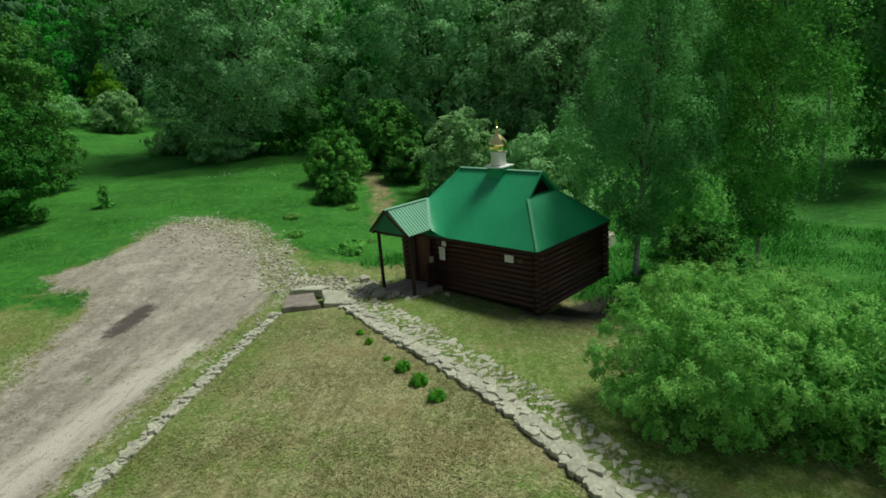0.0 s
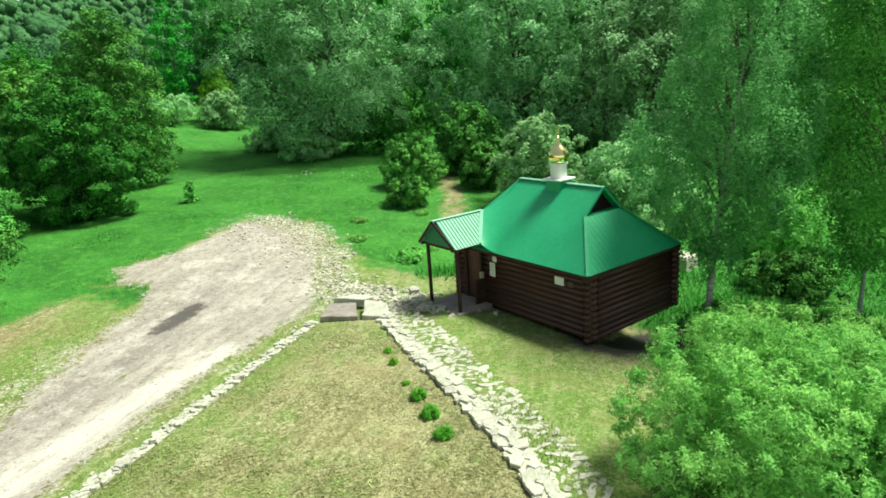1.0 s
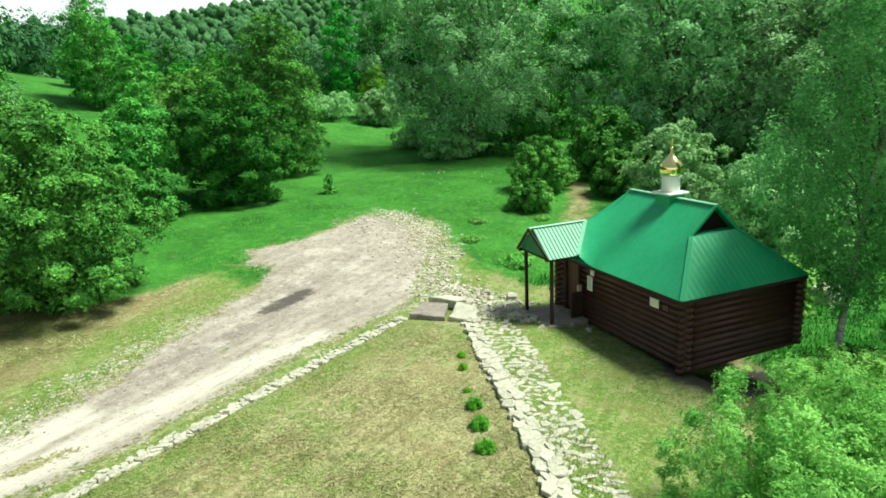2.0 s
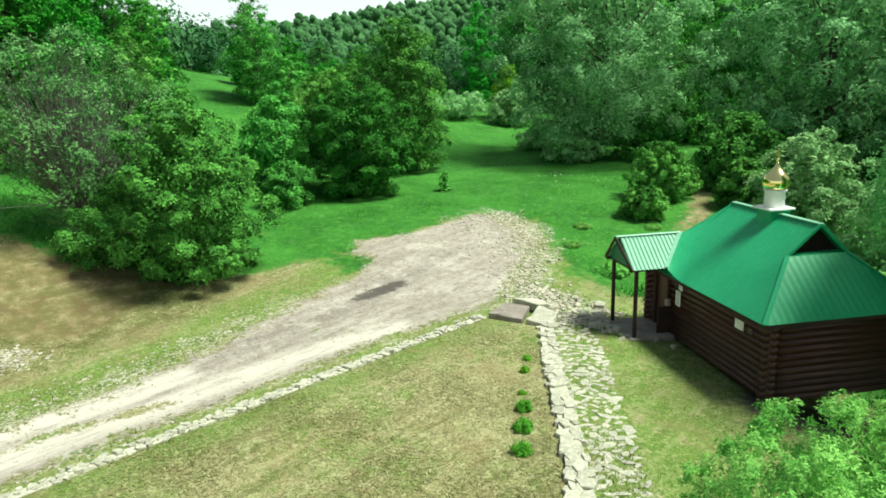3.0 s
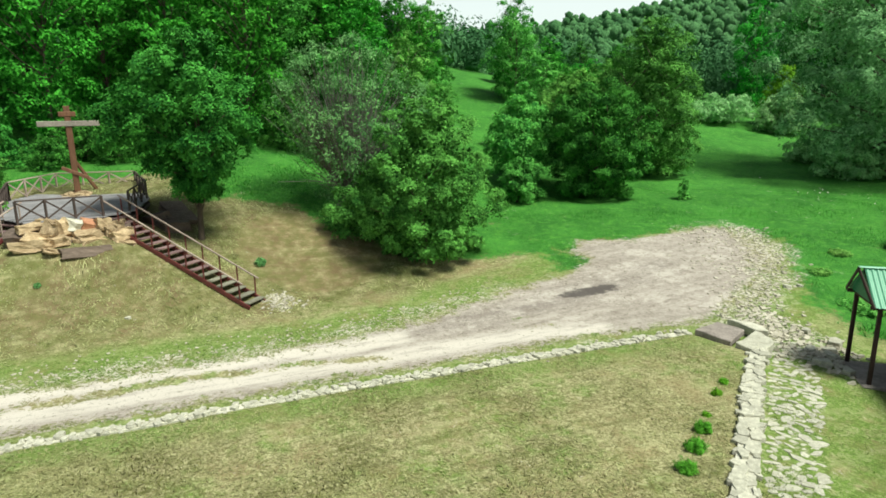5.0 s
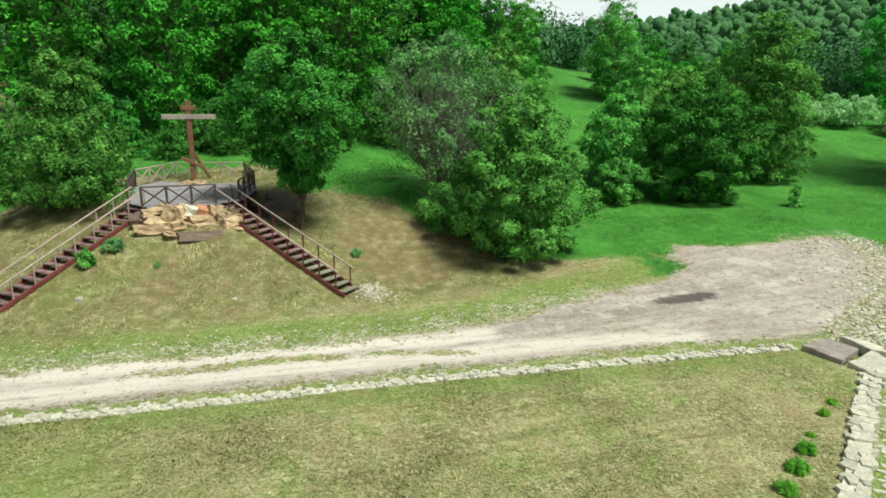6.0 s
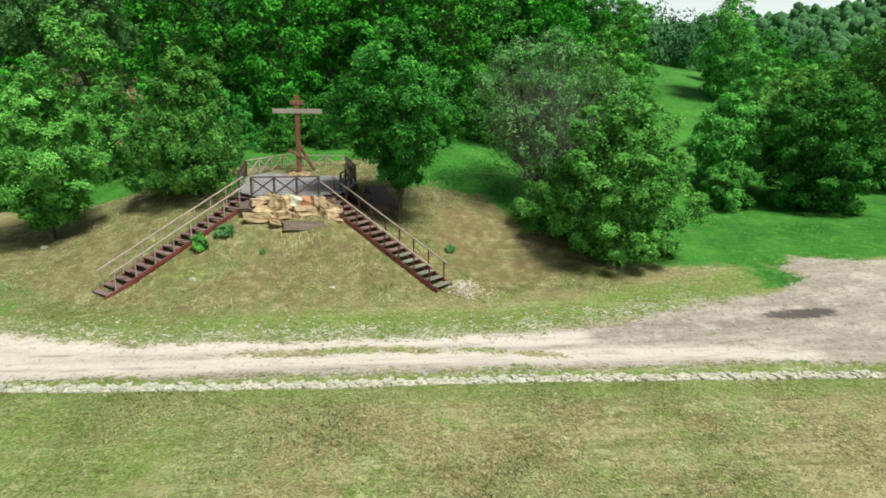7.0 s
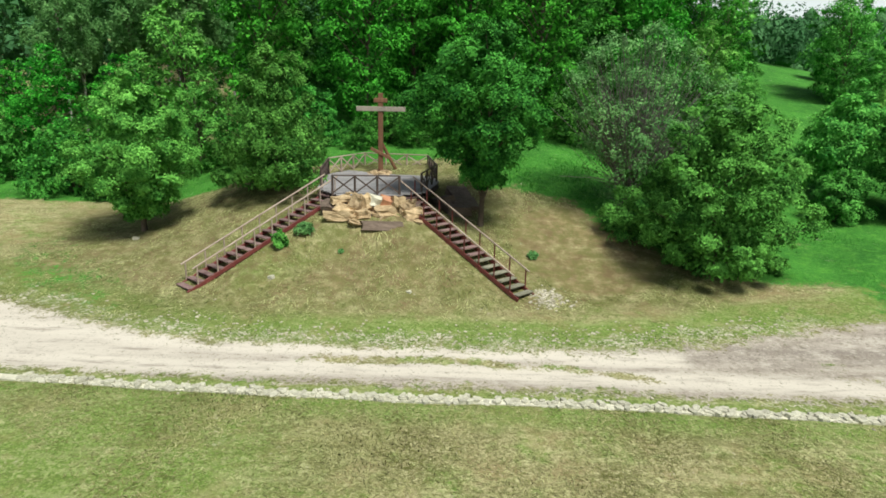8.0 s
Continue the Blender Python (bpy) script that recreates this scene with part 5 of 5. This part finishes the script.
for x, y, s in ((13.15, 16.9, 0.34), (13.25, 17.35, 0.3), (13.3, 15.9, 0.3), (12.75, 16.2, 0.36), (12.7, 17.2, 0.3), (13.6, 18.0, 0.42), (14.3, 15.2, 0.26), (14.6, 14.6, 0.2), (12.9, 18.6, 0.3), (13.2, 22.6, 0.24), (13.7, 22.9, 0.18), (9.25, 8.75, 0.3), (24.4, 14.4, 1.3), (-21.5, 9.3, 0.22), (-8.7, 13.2, 0.16), (-13.0, 10.4, 0.2)):
    ob = new("field_stone", rng.choice(FLAGS))
    ob.matrix_world = pose(x, y, height(x, y) + s * 0.12, rng.uniform(-8, 8), rng.uniform(-8, 8), rng.uniform(0, 90)) @ Matrix.Diagonal((s * 1.25, s, s * 0.6, 1))
    tagged(ob, "loose pale limestone lying in the grass", "stone", "loose stones")

# ---- trees and shrubs that stand alone ----
plant("field_tree", "leafy young tree beside the viewing platform", "tree", -9.9, 18.9, 11, 8.7, 6.2, 0.19, 64, 22, 30, 0.085, LEAF_DARK, girth=0.14, shape=STANDARD, ragged=0.28, size=0.8)
plant("field_tree", "dense pointed tree behind the long stairs", "tree", *spot(30.2, -5.0), 12, 7.1, 5.8, 0.03, 85, 20, 30, 0.074, LEAF_FIELD, girth=0.14, shape=CONE, upright=0.55, ragged=0.2, size=0.76)
plant("field_tree", "rounded light green tree standing in the mown grass", "tree", *spot(28.8, -10.7), 13, 7.3, 5.9, 0.09, 75, 22, 30, 0.078, LEAF_LIGHT, girth=0.14, shape=OVAL, ragged=0.2, size=0.78)
plant("large_shrub", "large dense rounded shrub at the edge of the meadow", "shrub", -1.2, 22.9, 14, 6.9, 6.3, 0.0, 90, 26, 30, 0.07, LEAF_FIELD, stems=4, girth=0.09, shape=((0, 0.7), (0.2, 0.92), (0.45, 1.0), (0.7, 0.84), (0.88, 0.54), (1, 0.16)), ragged=0.18, size=0.8, upright=0.15)
plant("large_shrub", "thin grey-twigged shrub leaning out of the thicket", "shrub", -6.0, 25.2, 15, 8.2, 7.4, 0.1, 85, 14, 18, 0.072, LEAF_GREY, GREY_TWIG, stems=5, girth=0.08, twigs=520, shape=FOUNTAIN, fill=0.04, upright=0.4, ragged=0.25)
plant("shrub", "dense low green shrub beside the large shrub", "shrub", -4.0, 23.9, 44, 3.4, 4.6, 0.0, 50, 16, 26, 0.07, LEAF_FIELD, stems=4, girth=0.05, shape=SKIRT)
plant("shrub", "small leafy tree behind the large shrub", "tree", 0.4, 38.2, 16, 6.4, 5.0, 0.02, 60, 16, 22, 0.10, LEAF_LIGHT, girth=0.1, shape=OVAL)
plant("shrub", "low round shrub in the meadow grass", "shrub", 1.2, 34.2, 17, 2.7, 2.9, 0.0, 36, 14, 20, 0.08, LEAF_FIELD, stems=3, girth=0.04, shape=SKIRT)
plant("round_tree", "dark dense round-headed tree in the meadow", "tree", 5.4, 37.0, 18, 7.0, 7.2, 0.0, 85, 24, 26, 0.086, LEAF_DARK, stems=3, girth=0.12, shape=((0, 0.7), (0.2, 0.84), (0.5, 1.0), (0.7, 0.95), (0.88, 0.66), (1, 0.2)), ragged=0.12, size=0.8)
plant("round_tree", "tall dark tree behind the round-headed tree", "tree", 8.7, 45.0, 19, 10.6, 7.4, 0.0, 120, 16, 24, 0.10, LEAF_FIELD, stems=2, girth=0.16, shape=SKIRT)
plant("shrub", "leafy tree in the thicket above the meadow", "tree", 3.0, 47.0, 20, 6.5, 6.0, 0.0, 60, 14, 22, 0.12, LEAF_LIGHT, stems=2, girth=0.13, shape=ROUND)
plant("shrub", "leafy shrub on the slope above the meadow", "shrub", -1.2, 48.0, 21, 3.6, 5.0, 0.0, 40, 14, 20, 0.12, LEAF_LIGHT, stems=3, girth=0.08, shape=SKIRT)
plant("willow_tree", "broad grey-green willow with several dark trunks", "tree", 24.6, 47.2, 22, 16.8, 17.5, 0.06, 90, 30, 28, 0.125, LEAF_WILLOW, stems=3, girth=0.3, shape=ROUND, ragged=0.22, droop=0.15, size=0.84)
plant("willow_tree", "broad grey-green willow at the wood's edge", "tree", 36.5, 37.0, 23, 16.5, 16.0, 0.03, 120, 18, 24, 0.145, LEAF_WILLOW, stems=3, girth=0.3, shape=ROUND, droop=0.15, size=0.84)
plant("willow_tree", "grey-green willow behind the chapel", "tree", 40.0, 27.0, 24, 13.5, 13.0, 0.0, 100, 18, 24, 0.145, LEAF_WILLOW, stems=3, girth=0.28, shape=ROUND, droop=0.15, size=0.84)
plant("birch_tree", "tall birch with drooping foliage and white bark beside the chapel", "tree", 19.45, 9.95, 25, 12.8, 5.2, 0.19, 110, 20, 30, 0.058, LEAF_BIRCH, BIRCH_BARK, girth=0.12, droop=1.2, shape=OVAL, fill=0.04, lean=(1.0, -0.4))
plant("birch_tree", "tall birch with drooping foliage behind the shrubs", "tree", 23.4, 7.2, 26, 13.5, 5.2, 0.12, 110, 18, 28, 0.062, LEAF_LIGHT, BIRCH_BARK, girth=0.075, droop=1.2, shape=OVAL, fill=0.04)
HEDGE = ((0, 0.78), (0.3, 0.98), (0.65, 1.0), (0.88, 0.82), (1, 0.45))
plant("near_shrub", "broad fresh green willow shrub beside the stone path", "shrub", 12.05, 4.1, 28, 2.8, 5.1, 0.0, 215, 17, 32, 0.028, LEAF_BUSH, stems=6, girth=0.045, size=1.15, upright=0.5, long=2.4, shape=HEDGE, ragged=0.12)
plant("near_shrub", "fresh green willow shrub in front of the chapel", "shrub", 14.7, 4.9, 29, 2.55, 4.6, 0.0, 150, 16, 26, 0.035, LEAF_BUSH, stems=6, girth=0.045, size=1.15, upright=0.5, long=2.4, shape=HEDGE, ragged=0.16)
plant("near_shrub", "fresh green willow shrub at the bottom of the slope", "shrub", 13.3, 0.9, 30, 2.7, 4.8, 0.0, 150, 16, 26, 0.035, LEAF_BUSH, stems=6, girth=0.045, size=1.15, upright=0.5, long=2.4, shape=HEDGE, ragged=0.16)
for x, y, seed, tall, wide, boughs, leaf, mat, stems, label in (
        (26.0, 24.2, 31, 4.9, 5.0, 60, 0.11, LEAF_PALE, 4, "pale silvery shrub behind the chapel"),
        (27.8, 19.3, 32, 4.7, 6.6, 80, 0.11, LEAF_PALE, 4, "pale green shrub behind the chapel roof"),
        (22.4, 31.4, 33, 3.1, 4.0, 70, 0.08, LEAF_LIGHT, 4, "shrub at the edge of the meadow by the footpath"),
        (19.8, 28.0, 48, 1.6, 2.6, 44, 0.07, LEAF_LIGHT, 4, "low bright shrub in front of the muddy hollow"),
        (25.6, 28.6, 49, 2.6, 3.0, 44, 0.09, LEAF_FIELD, 4, "leafy shrub on the bank of the muddy hollow"),
        (27.5, 32.5, 34, 4.5, 5.0, 50, 0.13, LEAF_FIELD, 4, "green shrub beside the muddy hollow"),
        (22.0, 45.6, 35, 2.2, 5.0, 40, 0.1, LEAF_PALE, 4, "low dull green shrub under the willow"),
        (22.0, 53.0, 43, 1.7, 5.5, 36, 0.12, LEAF_PALE, 4, "low pale shrub spreading behind the willow"),
        (21.8, 66.2, 36, 3.6, 5.5, 36, 0.13, LEAF_PALE, 4, "low pale shrub at the far end of the meadow"),
        (22.2, 69.0, 37, 6.0, 3.6, 30, 0.13, LEAF_YELLOW, 3, "yellow-green sapling at the far end of the meadow"),
        (16.0, 68.5, 38, 2.6, 8.0, 44, 0.13, LEAF_PALE, 4, "low pale shrub in front of the dark wood"),
        (29.5, 12.6, 45, 2.8, 4.2, 44, 0.085, LEAF_BUSH, 4, "sunlit bright green shrub behind the birches"),
        (24.6, 9.9, 46, 1.3, 3.6, 40, 0.07, LEAF_FIELD, 4, "leafy undergrowth between the birches"),
        (19.1, 9.2, 47, 0.95, 2.6, 40, 0.05, LEAF_FIELD, 3, "dark undergrowth beside the raised chapel corner"),
        (22.0, 15.0, 39, 2.0, 4.0, 36, 0.1, LEAF_BUSH, 4, "green shrub by the birch trunk"),
        (-14.1, 11.6, 40, 0.65, 0.6, 16, 0.05, LEAF_FIELD, 3, "small leafy shrub growing beside the stairs"),
        (-14.0, 12.7, 41, 0.4, 0.9, 12, 0.04, LEAF_GREY, 3, "small dull shrub growing beside the stairs"),
        (10.6, 36.5, 42, 1.1, 0.6, 7, 0.06, LEAF_LIGHT, 3, "tall weedy stems in the meadow")):
    plant("shrub", label, "shrub", x, y, seed, tall, wide, 0.0, boughs, 14, 20, leaf, mat, stems=stems, girth=0.012 * min(tall, 4), shape=SKIRT, ragged=0.16, upright=0.25)
for i, (x, y, r) in enumerate(((8.87, 10.56, 0.36), (8.65, 9.73, 0.38), (8.4, 8.89, 0.36), (9.43, 12.54, 0.24), (9.67, 13.25, 0.2), (9.05, 11.35, 0.16), (-7.0, 18.6, 0.45), (-12.4, 13.2, 0.2))):
    pale = i in (3, 4, 5)
    plant("grass_tuft", "faded tuft of grass on the dry lawn" if pale else "bright green tuft of grass on the dry lawn" if i < 6 else "dull green weeds on the dry slope", "grass tuft", x, y, 60 + i, 0.2 * r / 0.36, r, 0.0, 12, 4 if pale else 9, 18, 0.013, LEAF_YELLOW if pale else TUFT if i < 6 else LEAF_GREY, girth=0.006, upright=1.2, long=7.0, shape=SKIRT, group="tufts on the lawn")

WEED = plant("weed_clump", "leafy weeds growing tall at the edge of the meadow", "weeds", 15.6, 21.6, 95, 0.45, 1.6, 0.0, 26, 8, 12, 0.055, LEAF_BUSH, stems=3, girth=0.012, shape=SKIRT, ragged=0.3, group="weeds by the meadow")
wrng = random.Random(4)
for i in range(10):
    x, y = wrng.uniform(14.4, 20.0), wrng.uniform(20.2, 31.0)
    copy_thing(WEED, pose(x, y, height(x, y) - 0.05, 0, 0, wrng.uniform(0, 360)) @ Matrix.Scale(wrng.uniform(0.3, 0.6), 4))

# ---- the woods ----
FOREST = []
for k, (tall, wide, mat, bark, droop, seed) in enumerate(((13.5, 6.8, LEAF_OAK, BARK, 0, 81), (12.0, 6.2, LEAF_OAK, BARK, 0, 82), (14.5, 7.4, LEAF_DARK, BARK, 0, 83), (14.0, 4.6, LEAF_BIRCH, BIRCH_BARK, 0.9, 84), (11.0, 7.5, LEAF_LIGHT, BARK, 0, 85))):
    spots = (spot(44, -1), spot(44, 6), spot(46, 13), spot(52, -24), spot(47, -14))[k]
    FOREST.append(plant("forest_tree", ("tall oak in full leaf at the wood's edge", "oak with bright fresh leaves at the wood's edge", "tall dark leafy tree in the wood", "tall birch in the wood with thin foliage", "broad leafy tree in the wood")[k], "tree", *spots, seed, tall, wide, 0.42 if droop else 0.04, 46, 18, 14, 0.15, mat, bark, girth=0.12 if droop else 0.17, droop=droop, shape=CROWN, ragged=0.3, long=1.5, size=0.78, fill=0.1, group="trees of the wood"))
frng = random.Random(21)
GLADE = [(-2.0, 44.0), (-5.0, 54.0), (-7.5, 61.0), (-10.5, 71.0)]
PLACED = [spot(44, -1), spot(44, 6), spot(46, 13), spot(52, -24), spot(47, -14)]


def wood(n, where, kinds, lo=0.85, hi=1.25, apart=3.6, valley=False, broad=1.0):
    made = tries = 0
    while made < n and tries < 4000:
        tries += 1
        x, y = where()
        bearing = math.degrees(math.atan2(x - 6.8, y + 2.6))
        if not valley and -12.5 < bearing < 8.5:
            continue
        if distance_to(GLADE, np.array([x]), np.array([y]))[0] < 4.2:
            continue
        if any((x - a) ** 2 + (y - b) ** 2 < apart * apart for a, b in PLACED):
            continue
        PLACED.append((x, y))
        s = frng.uniform(lo, hi)
        src = FOREST[frng.choice(kinds)]
        ob = copy_thing(src, pose(x, y, height(x, y) - 0.1, 0, 0, frng.uniform(0, 360)))
        ob.scale = (s * broad, s * broad, s * frng.uniform(0.92, 1.12))
        made += 1


wood(22, lambda: spot(frng.uniform(41.5, 58), frng.uniform(-9, 20)), (0, 1, 2, 0, 1), apart=4.4)
wood(16, lambda: spot(frng.uniform(50, 64), frng.uniform(-42, -11)), (3,), 0.9, 1.2, apart=2.6)
wood(8, lambda: spot(frng.uniform(43, 49), frng.uniform(-34, -10)), (4, 1), 0.55, 0.75)
wood(9, lambda: spot(frng.uniform(46, 60), frng.uniform(21, 30)), (4, 4, 1), 0.34, 0.5, broad=1.25)
wood(9, lambda: spot(frng.uniform(52, 80), frng.uniform(28, 44)), (4, 4, 1), 0.35, 0.55, broad=1.25)
wood(14, lambda: (frng.uniform(-22, -5), frng.uniform(57, 72)), (1, 4, 0), 0.65, 0.92, 3.0, True)
wood(14, lambda: spot(frng.uniform(50, 64), frng.uniform(16, 29)), (0, 1, 4), 0.8, 1.1, 3.0)
wood(11, lambda: (frng.uniform(15, 42), frng.uniform(82, 100)), (2, 2, 0), 0.9, 1.25)
wood(18, lambda: (frng.uniform(-10, 11), frng.uniform(52, 88)), (4, 4, 1, 2), 0.38, 0.6, 3.2, True, 1.3)
wood(8, lambda: (frng.uniform(33, 52), frng.uniform(56, 76)), (2, 0), 1.0, 1.3)
wood(9, lambda: (frng.uniform(46, 58), frng.uniform(24, 54)), (2, 2, 4), 1.0, 1.35)
wood(9, lambda: (frng.uniform(43, 56), frng.uniform(-10, 24)), (4, 4, 1, 3), 0.85, 1.25)

THICKET = plant("thicket_shrub", "dense green shrub in the thicket along the wood", "shrub", 31.0, 54.0, 90, 4.6, 6.5, 0.0, 60, 9, 11, 0.15, LEAF_DARK, stems=4, girth=0.06, shape=SKIRT, group="thicket along the wood")
FOREST.append(THICKET)
wood(9, lambda: (frng.uniform(28, 46), frng.uniform(51, 62)), (5,), 0.7, 1.2, 2.6)
wood(6, lambda: (frng.uniform(27, 40), frng.uniform(28, 46)), (5,), 0.6, 1.1, 2.6)
wood(7, lambda: spot(frng.uniform(39.5, 42), frng.uniform(-10, 22)), (5,), 0.5, 0.9, 2.6)
wood(6, lambda: spot(frng.uniform(36, 44), frng.uniform(-34, -13)), (5,), 0.6, 1.0, 2.6)
wood(7, lambda: spot(frng.uniform(37.0, 40.5), frng.uniform(-5, 5)), (5,), 0.35, 0.55, 1.8)


def far_woods(name, n, where, size, quads, seed, label, leaf=0.17):
    """Distant crowns, each a heap of a few rounded boughs covered in leaves, as one mass."""
    rng = np.random.default_rng(seed)
    xy = np.array([where(rng) for _ in range(n)])
    r = size * rng.uniform(0.6, 1.45, n)
    c = np.concatenate([xy, (land(xy[:, 0], xy[:, 1]) + r * rng.uniform(0.9, 1.6, n))[:, None]], 1)
    b = rng.normal(size=(n, 6, 3)) * np.array([0.42, 0.42, 0.5]) * r[:, None, None]
    d = rng.normal(size=(n, quads, 3))
    d[..., 2] = np.abs(d[..., 2]) - 0.25
    d /= np.linalg.norm(d, axis=2)[..., None]
    pick = np.take_along_axis(b, rng.integers(0, 6, (n, quads))[..., None], 1)
    p = c[:, None, :] + pick + d * (r[:, None] * rng.uniform(0.6, 0.66, (n, quads)))[..., None] * np.array([1, 1, 1.1])
    me = leaf_mesh(name, p.reshape(-1, 3), size * leaf, rng, LEAF_FAR_HAZE, 0.3, 1.4, d.reshape(-1, 3) * 9.0, True)
    return tagged(new(name, me), label, "woods", kind="stuff")


def far_hill(n, where, size, seed):
    """The wooded hill at the end of the valley: crowns of five uneven lumps each, as one mass."""
    rng = np.random.default_rng(seed)
    bm = bmesh.new()
    bmesh.ops.create_icosphere(bm, subdivisions=1, radius=1.0)
    bm.verts.index_update()
    ball, tris = np.array([v.co[:] for v in bm.verts]), np.array([[v.index for v in f.verts] for f in bm.faces])
    bm.free()
    xy = np.array([where(rng) for _ in range(n)])
    r = size * rng.uniform(0.6, 1.4, n)
    tops = np.concatenate([xy, (land(xy[:, 0], xy[:, 1]) + r * rng.uniform(0.6, 1.5, n))[:, None]], 1)
    c = (tops[:, None, :] + rng.normal(size=(n, 5, 3)) * np.array([0.6, 0.6, 0.6]) * r[:, None, None]).reshape(-1, 3)
    rr = np.repeat(r, 5) * rng.uniform(0.35, 0.75, 5 * n)
    pts = c[:, None, :] + ball[None] * rr[:, None, None] * rng.uniform(0.7, 1.3, (5 * n, len(ball), 1)) * np.array([1, 1, 1.25])
    faces = (tris[None] + (np.arange(5 * n) * len(ball))[:, None, None]).reshape(-1, 3)
    me = bpy.data.meshes.new("far_woods")
    me.vertices.add(pts.size // 3)
    me.vertices.foreach_set("co", pts.ravel().astype(np.float32))
    me.loops.add(faces.size)
    me.loops.foreach_set("vertex_index", faces.ravel().astype(np.int32))
    me.polygons.add(len(faces))
    me.polygons.foreach_set("loop_start", np.arange(0, faces.size, 3, dtype=np.int32))
    me.update(calc_edges=True)
    me.materials.append(FAR_CROWNS)
    me.shade_smooth()
    return tagged(new("far_woods", me), "distant wooded hill closing the valley", "woods", kind="stuff")


far_hill(3400, lambda g: (g.uniform(-130, 110), 124 + 190 * g.random() ** 0.8), 2.1, 3)
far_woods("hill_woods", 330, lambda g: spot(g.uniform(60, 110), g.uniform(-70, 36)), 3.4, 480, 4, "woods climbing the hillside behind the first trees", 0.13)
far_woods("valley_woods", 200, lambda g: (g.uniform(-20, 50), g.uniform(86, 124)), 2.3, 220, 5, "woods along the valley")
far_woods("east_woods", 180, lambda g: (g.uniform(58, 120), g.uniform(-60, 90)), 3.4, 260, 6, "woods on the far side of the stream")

# ---- grass ----
blades("meadow_grass", 200000, (-22, 26), (17, 40), "lush", 0.11, 0.011, GRASS, 7, "tall lush green meadow grass", "grass")
blades("slope_grass", 60000, (14, 32), (-6, 20), "lush", 0.35, 0.022, GRASS, 8, "tall lush grass below the chapel", "grass")
blades("hill_grass", 70000, (-44, -4), (6, 44), "lush", 0.14, 0.02, GRASS, 9, "tall green grass in front of the wood", "grass")
blades("lawn_grass", 110000, (-14, 11), (2, 17), "lawn", 0.075, 0.016, GRASS_DRY, 10, "short dry mown lawn grass", "grass")
blades("verge_grass", 60000, (-16, 16), (4, 22), "fresh", 0.075, 0.012, VERGE, 11, "short mixed grass on the verges", "grass", 0.45)
blades("path_grass", 26000, (9, 16), (2, 18), "path", 0.1, 0.011, VERGE, 15, "yellow-green grass growing between the path stones", "grass")
blades("edge_grass", 70000, (-22, 14), (0, 31), "stony", 0.1, 0.012, VERGE, 16, "ragged grass along the edges of the track", "grass", 0.3)
blades("cut_hay", 90000, (-16, 11), (1, 17), "lawn", 0.2, 0.0095, HAY, 13, "pale strands of cut grass lying on the lawn", "grass", lie=1.4)
blades("hill_hay", 80000, (-26, 4), (3, 30), "slope", 0.26, 0.014, HAY, 14, "pale strands of cut grass lying on the slope", "grass", lie=1.4)
frg = np.random.default_rng(12)
fx, fy = frg.normal(18.0, 2.5, 45), frg.normal(35.5, 3.0, 45)
heads = np.stack([fx, fy, land(fx, fy) + 0.4 + 0.2 * frg.random(45)], -1)
tagged(new("meadow_flowers", leaf_mesh("meadow_flowers", heads, 0.09, frg, FLOWER, 3.0, 1.1)), "white umbel flowers scattered in the meadow", "flowers", kind="stuff")
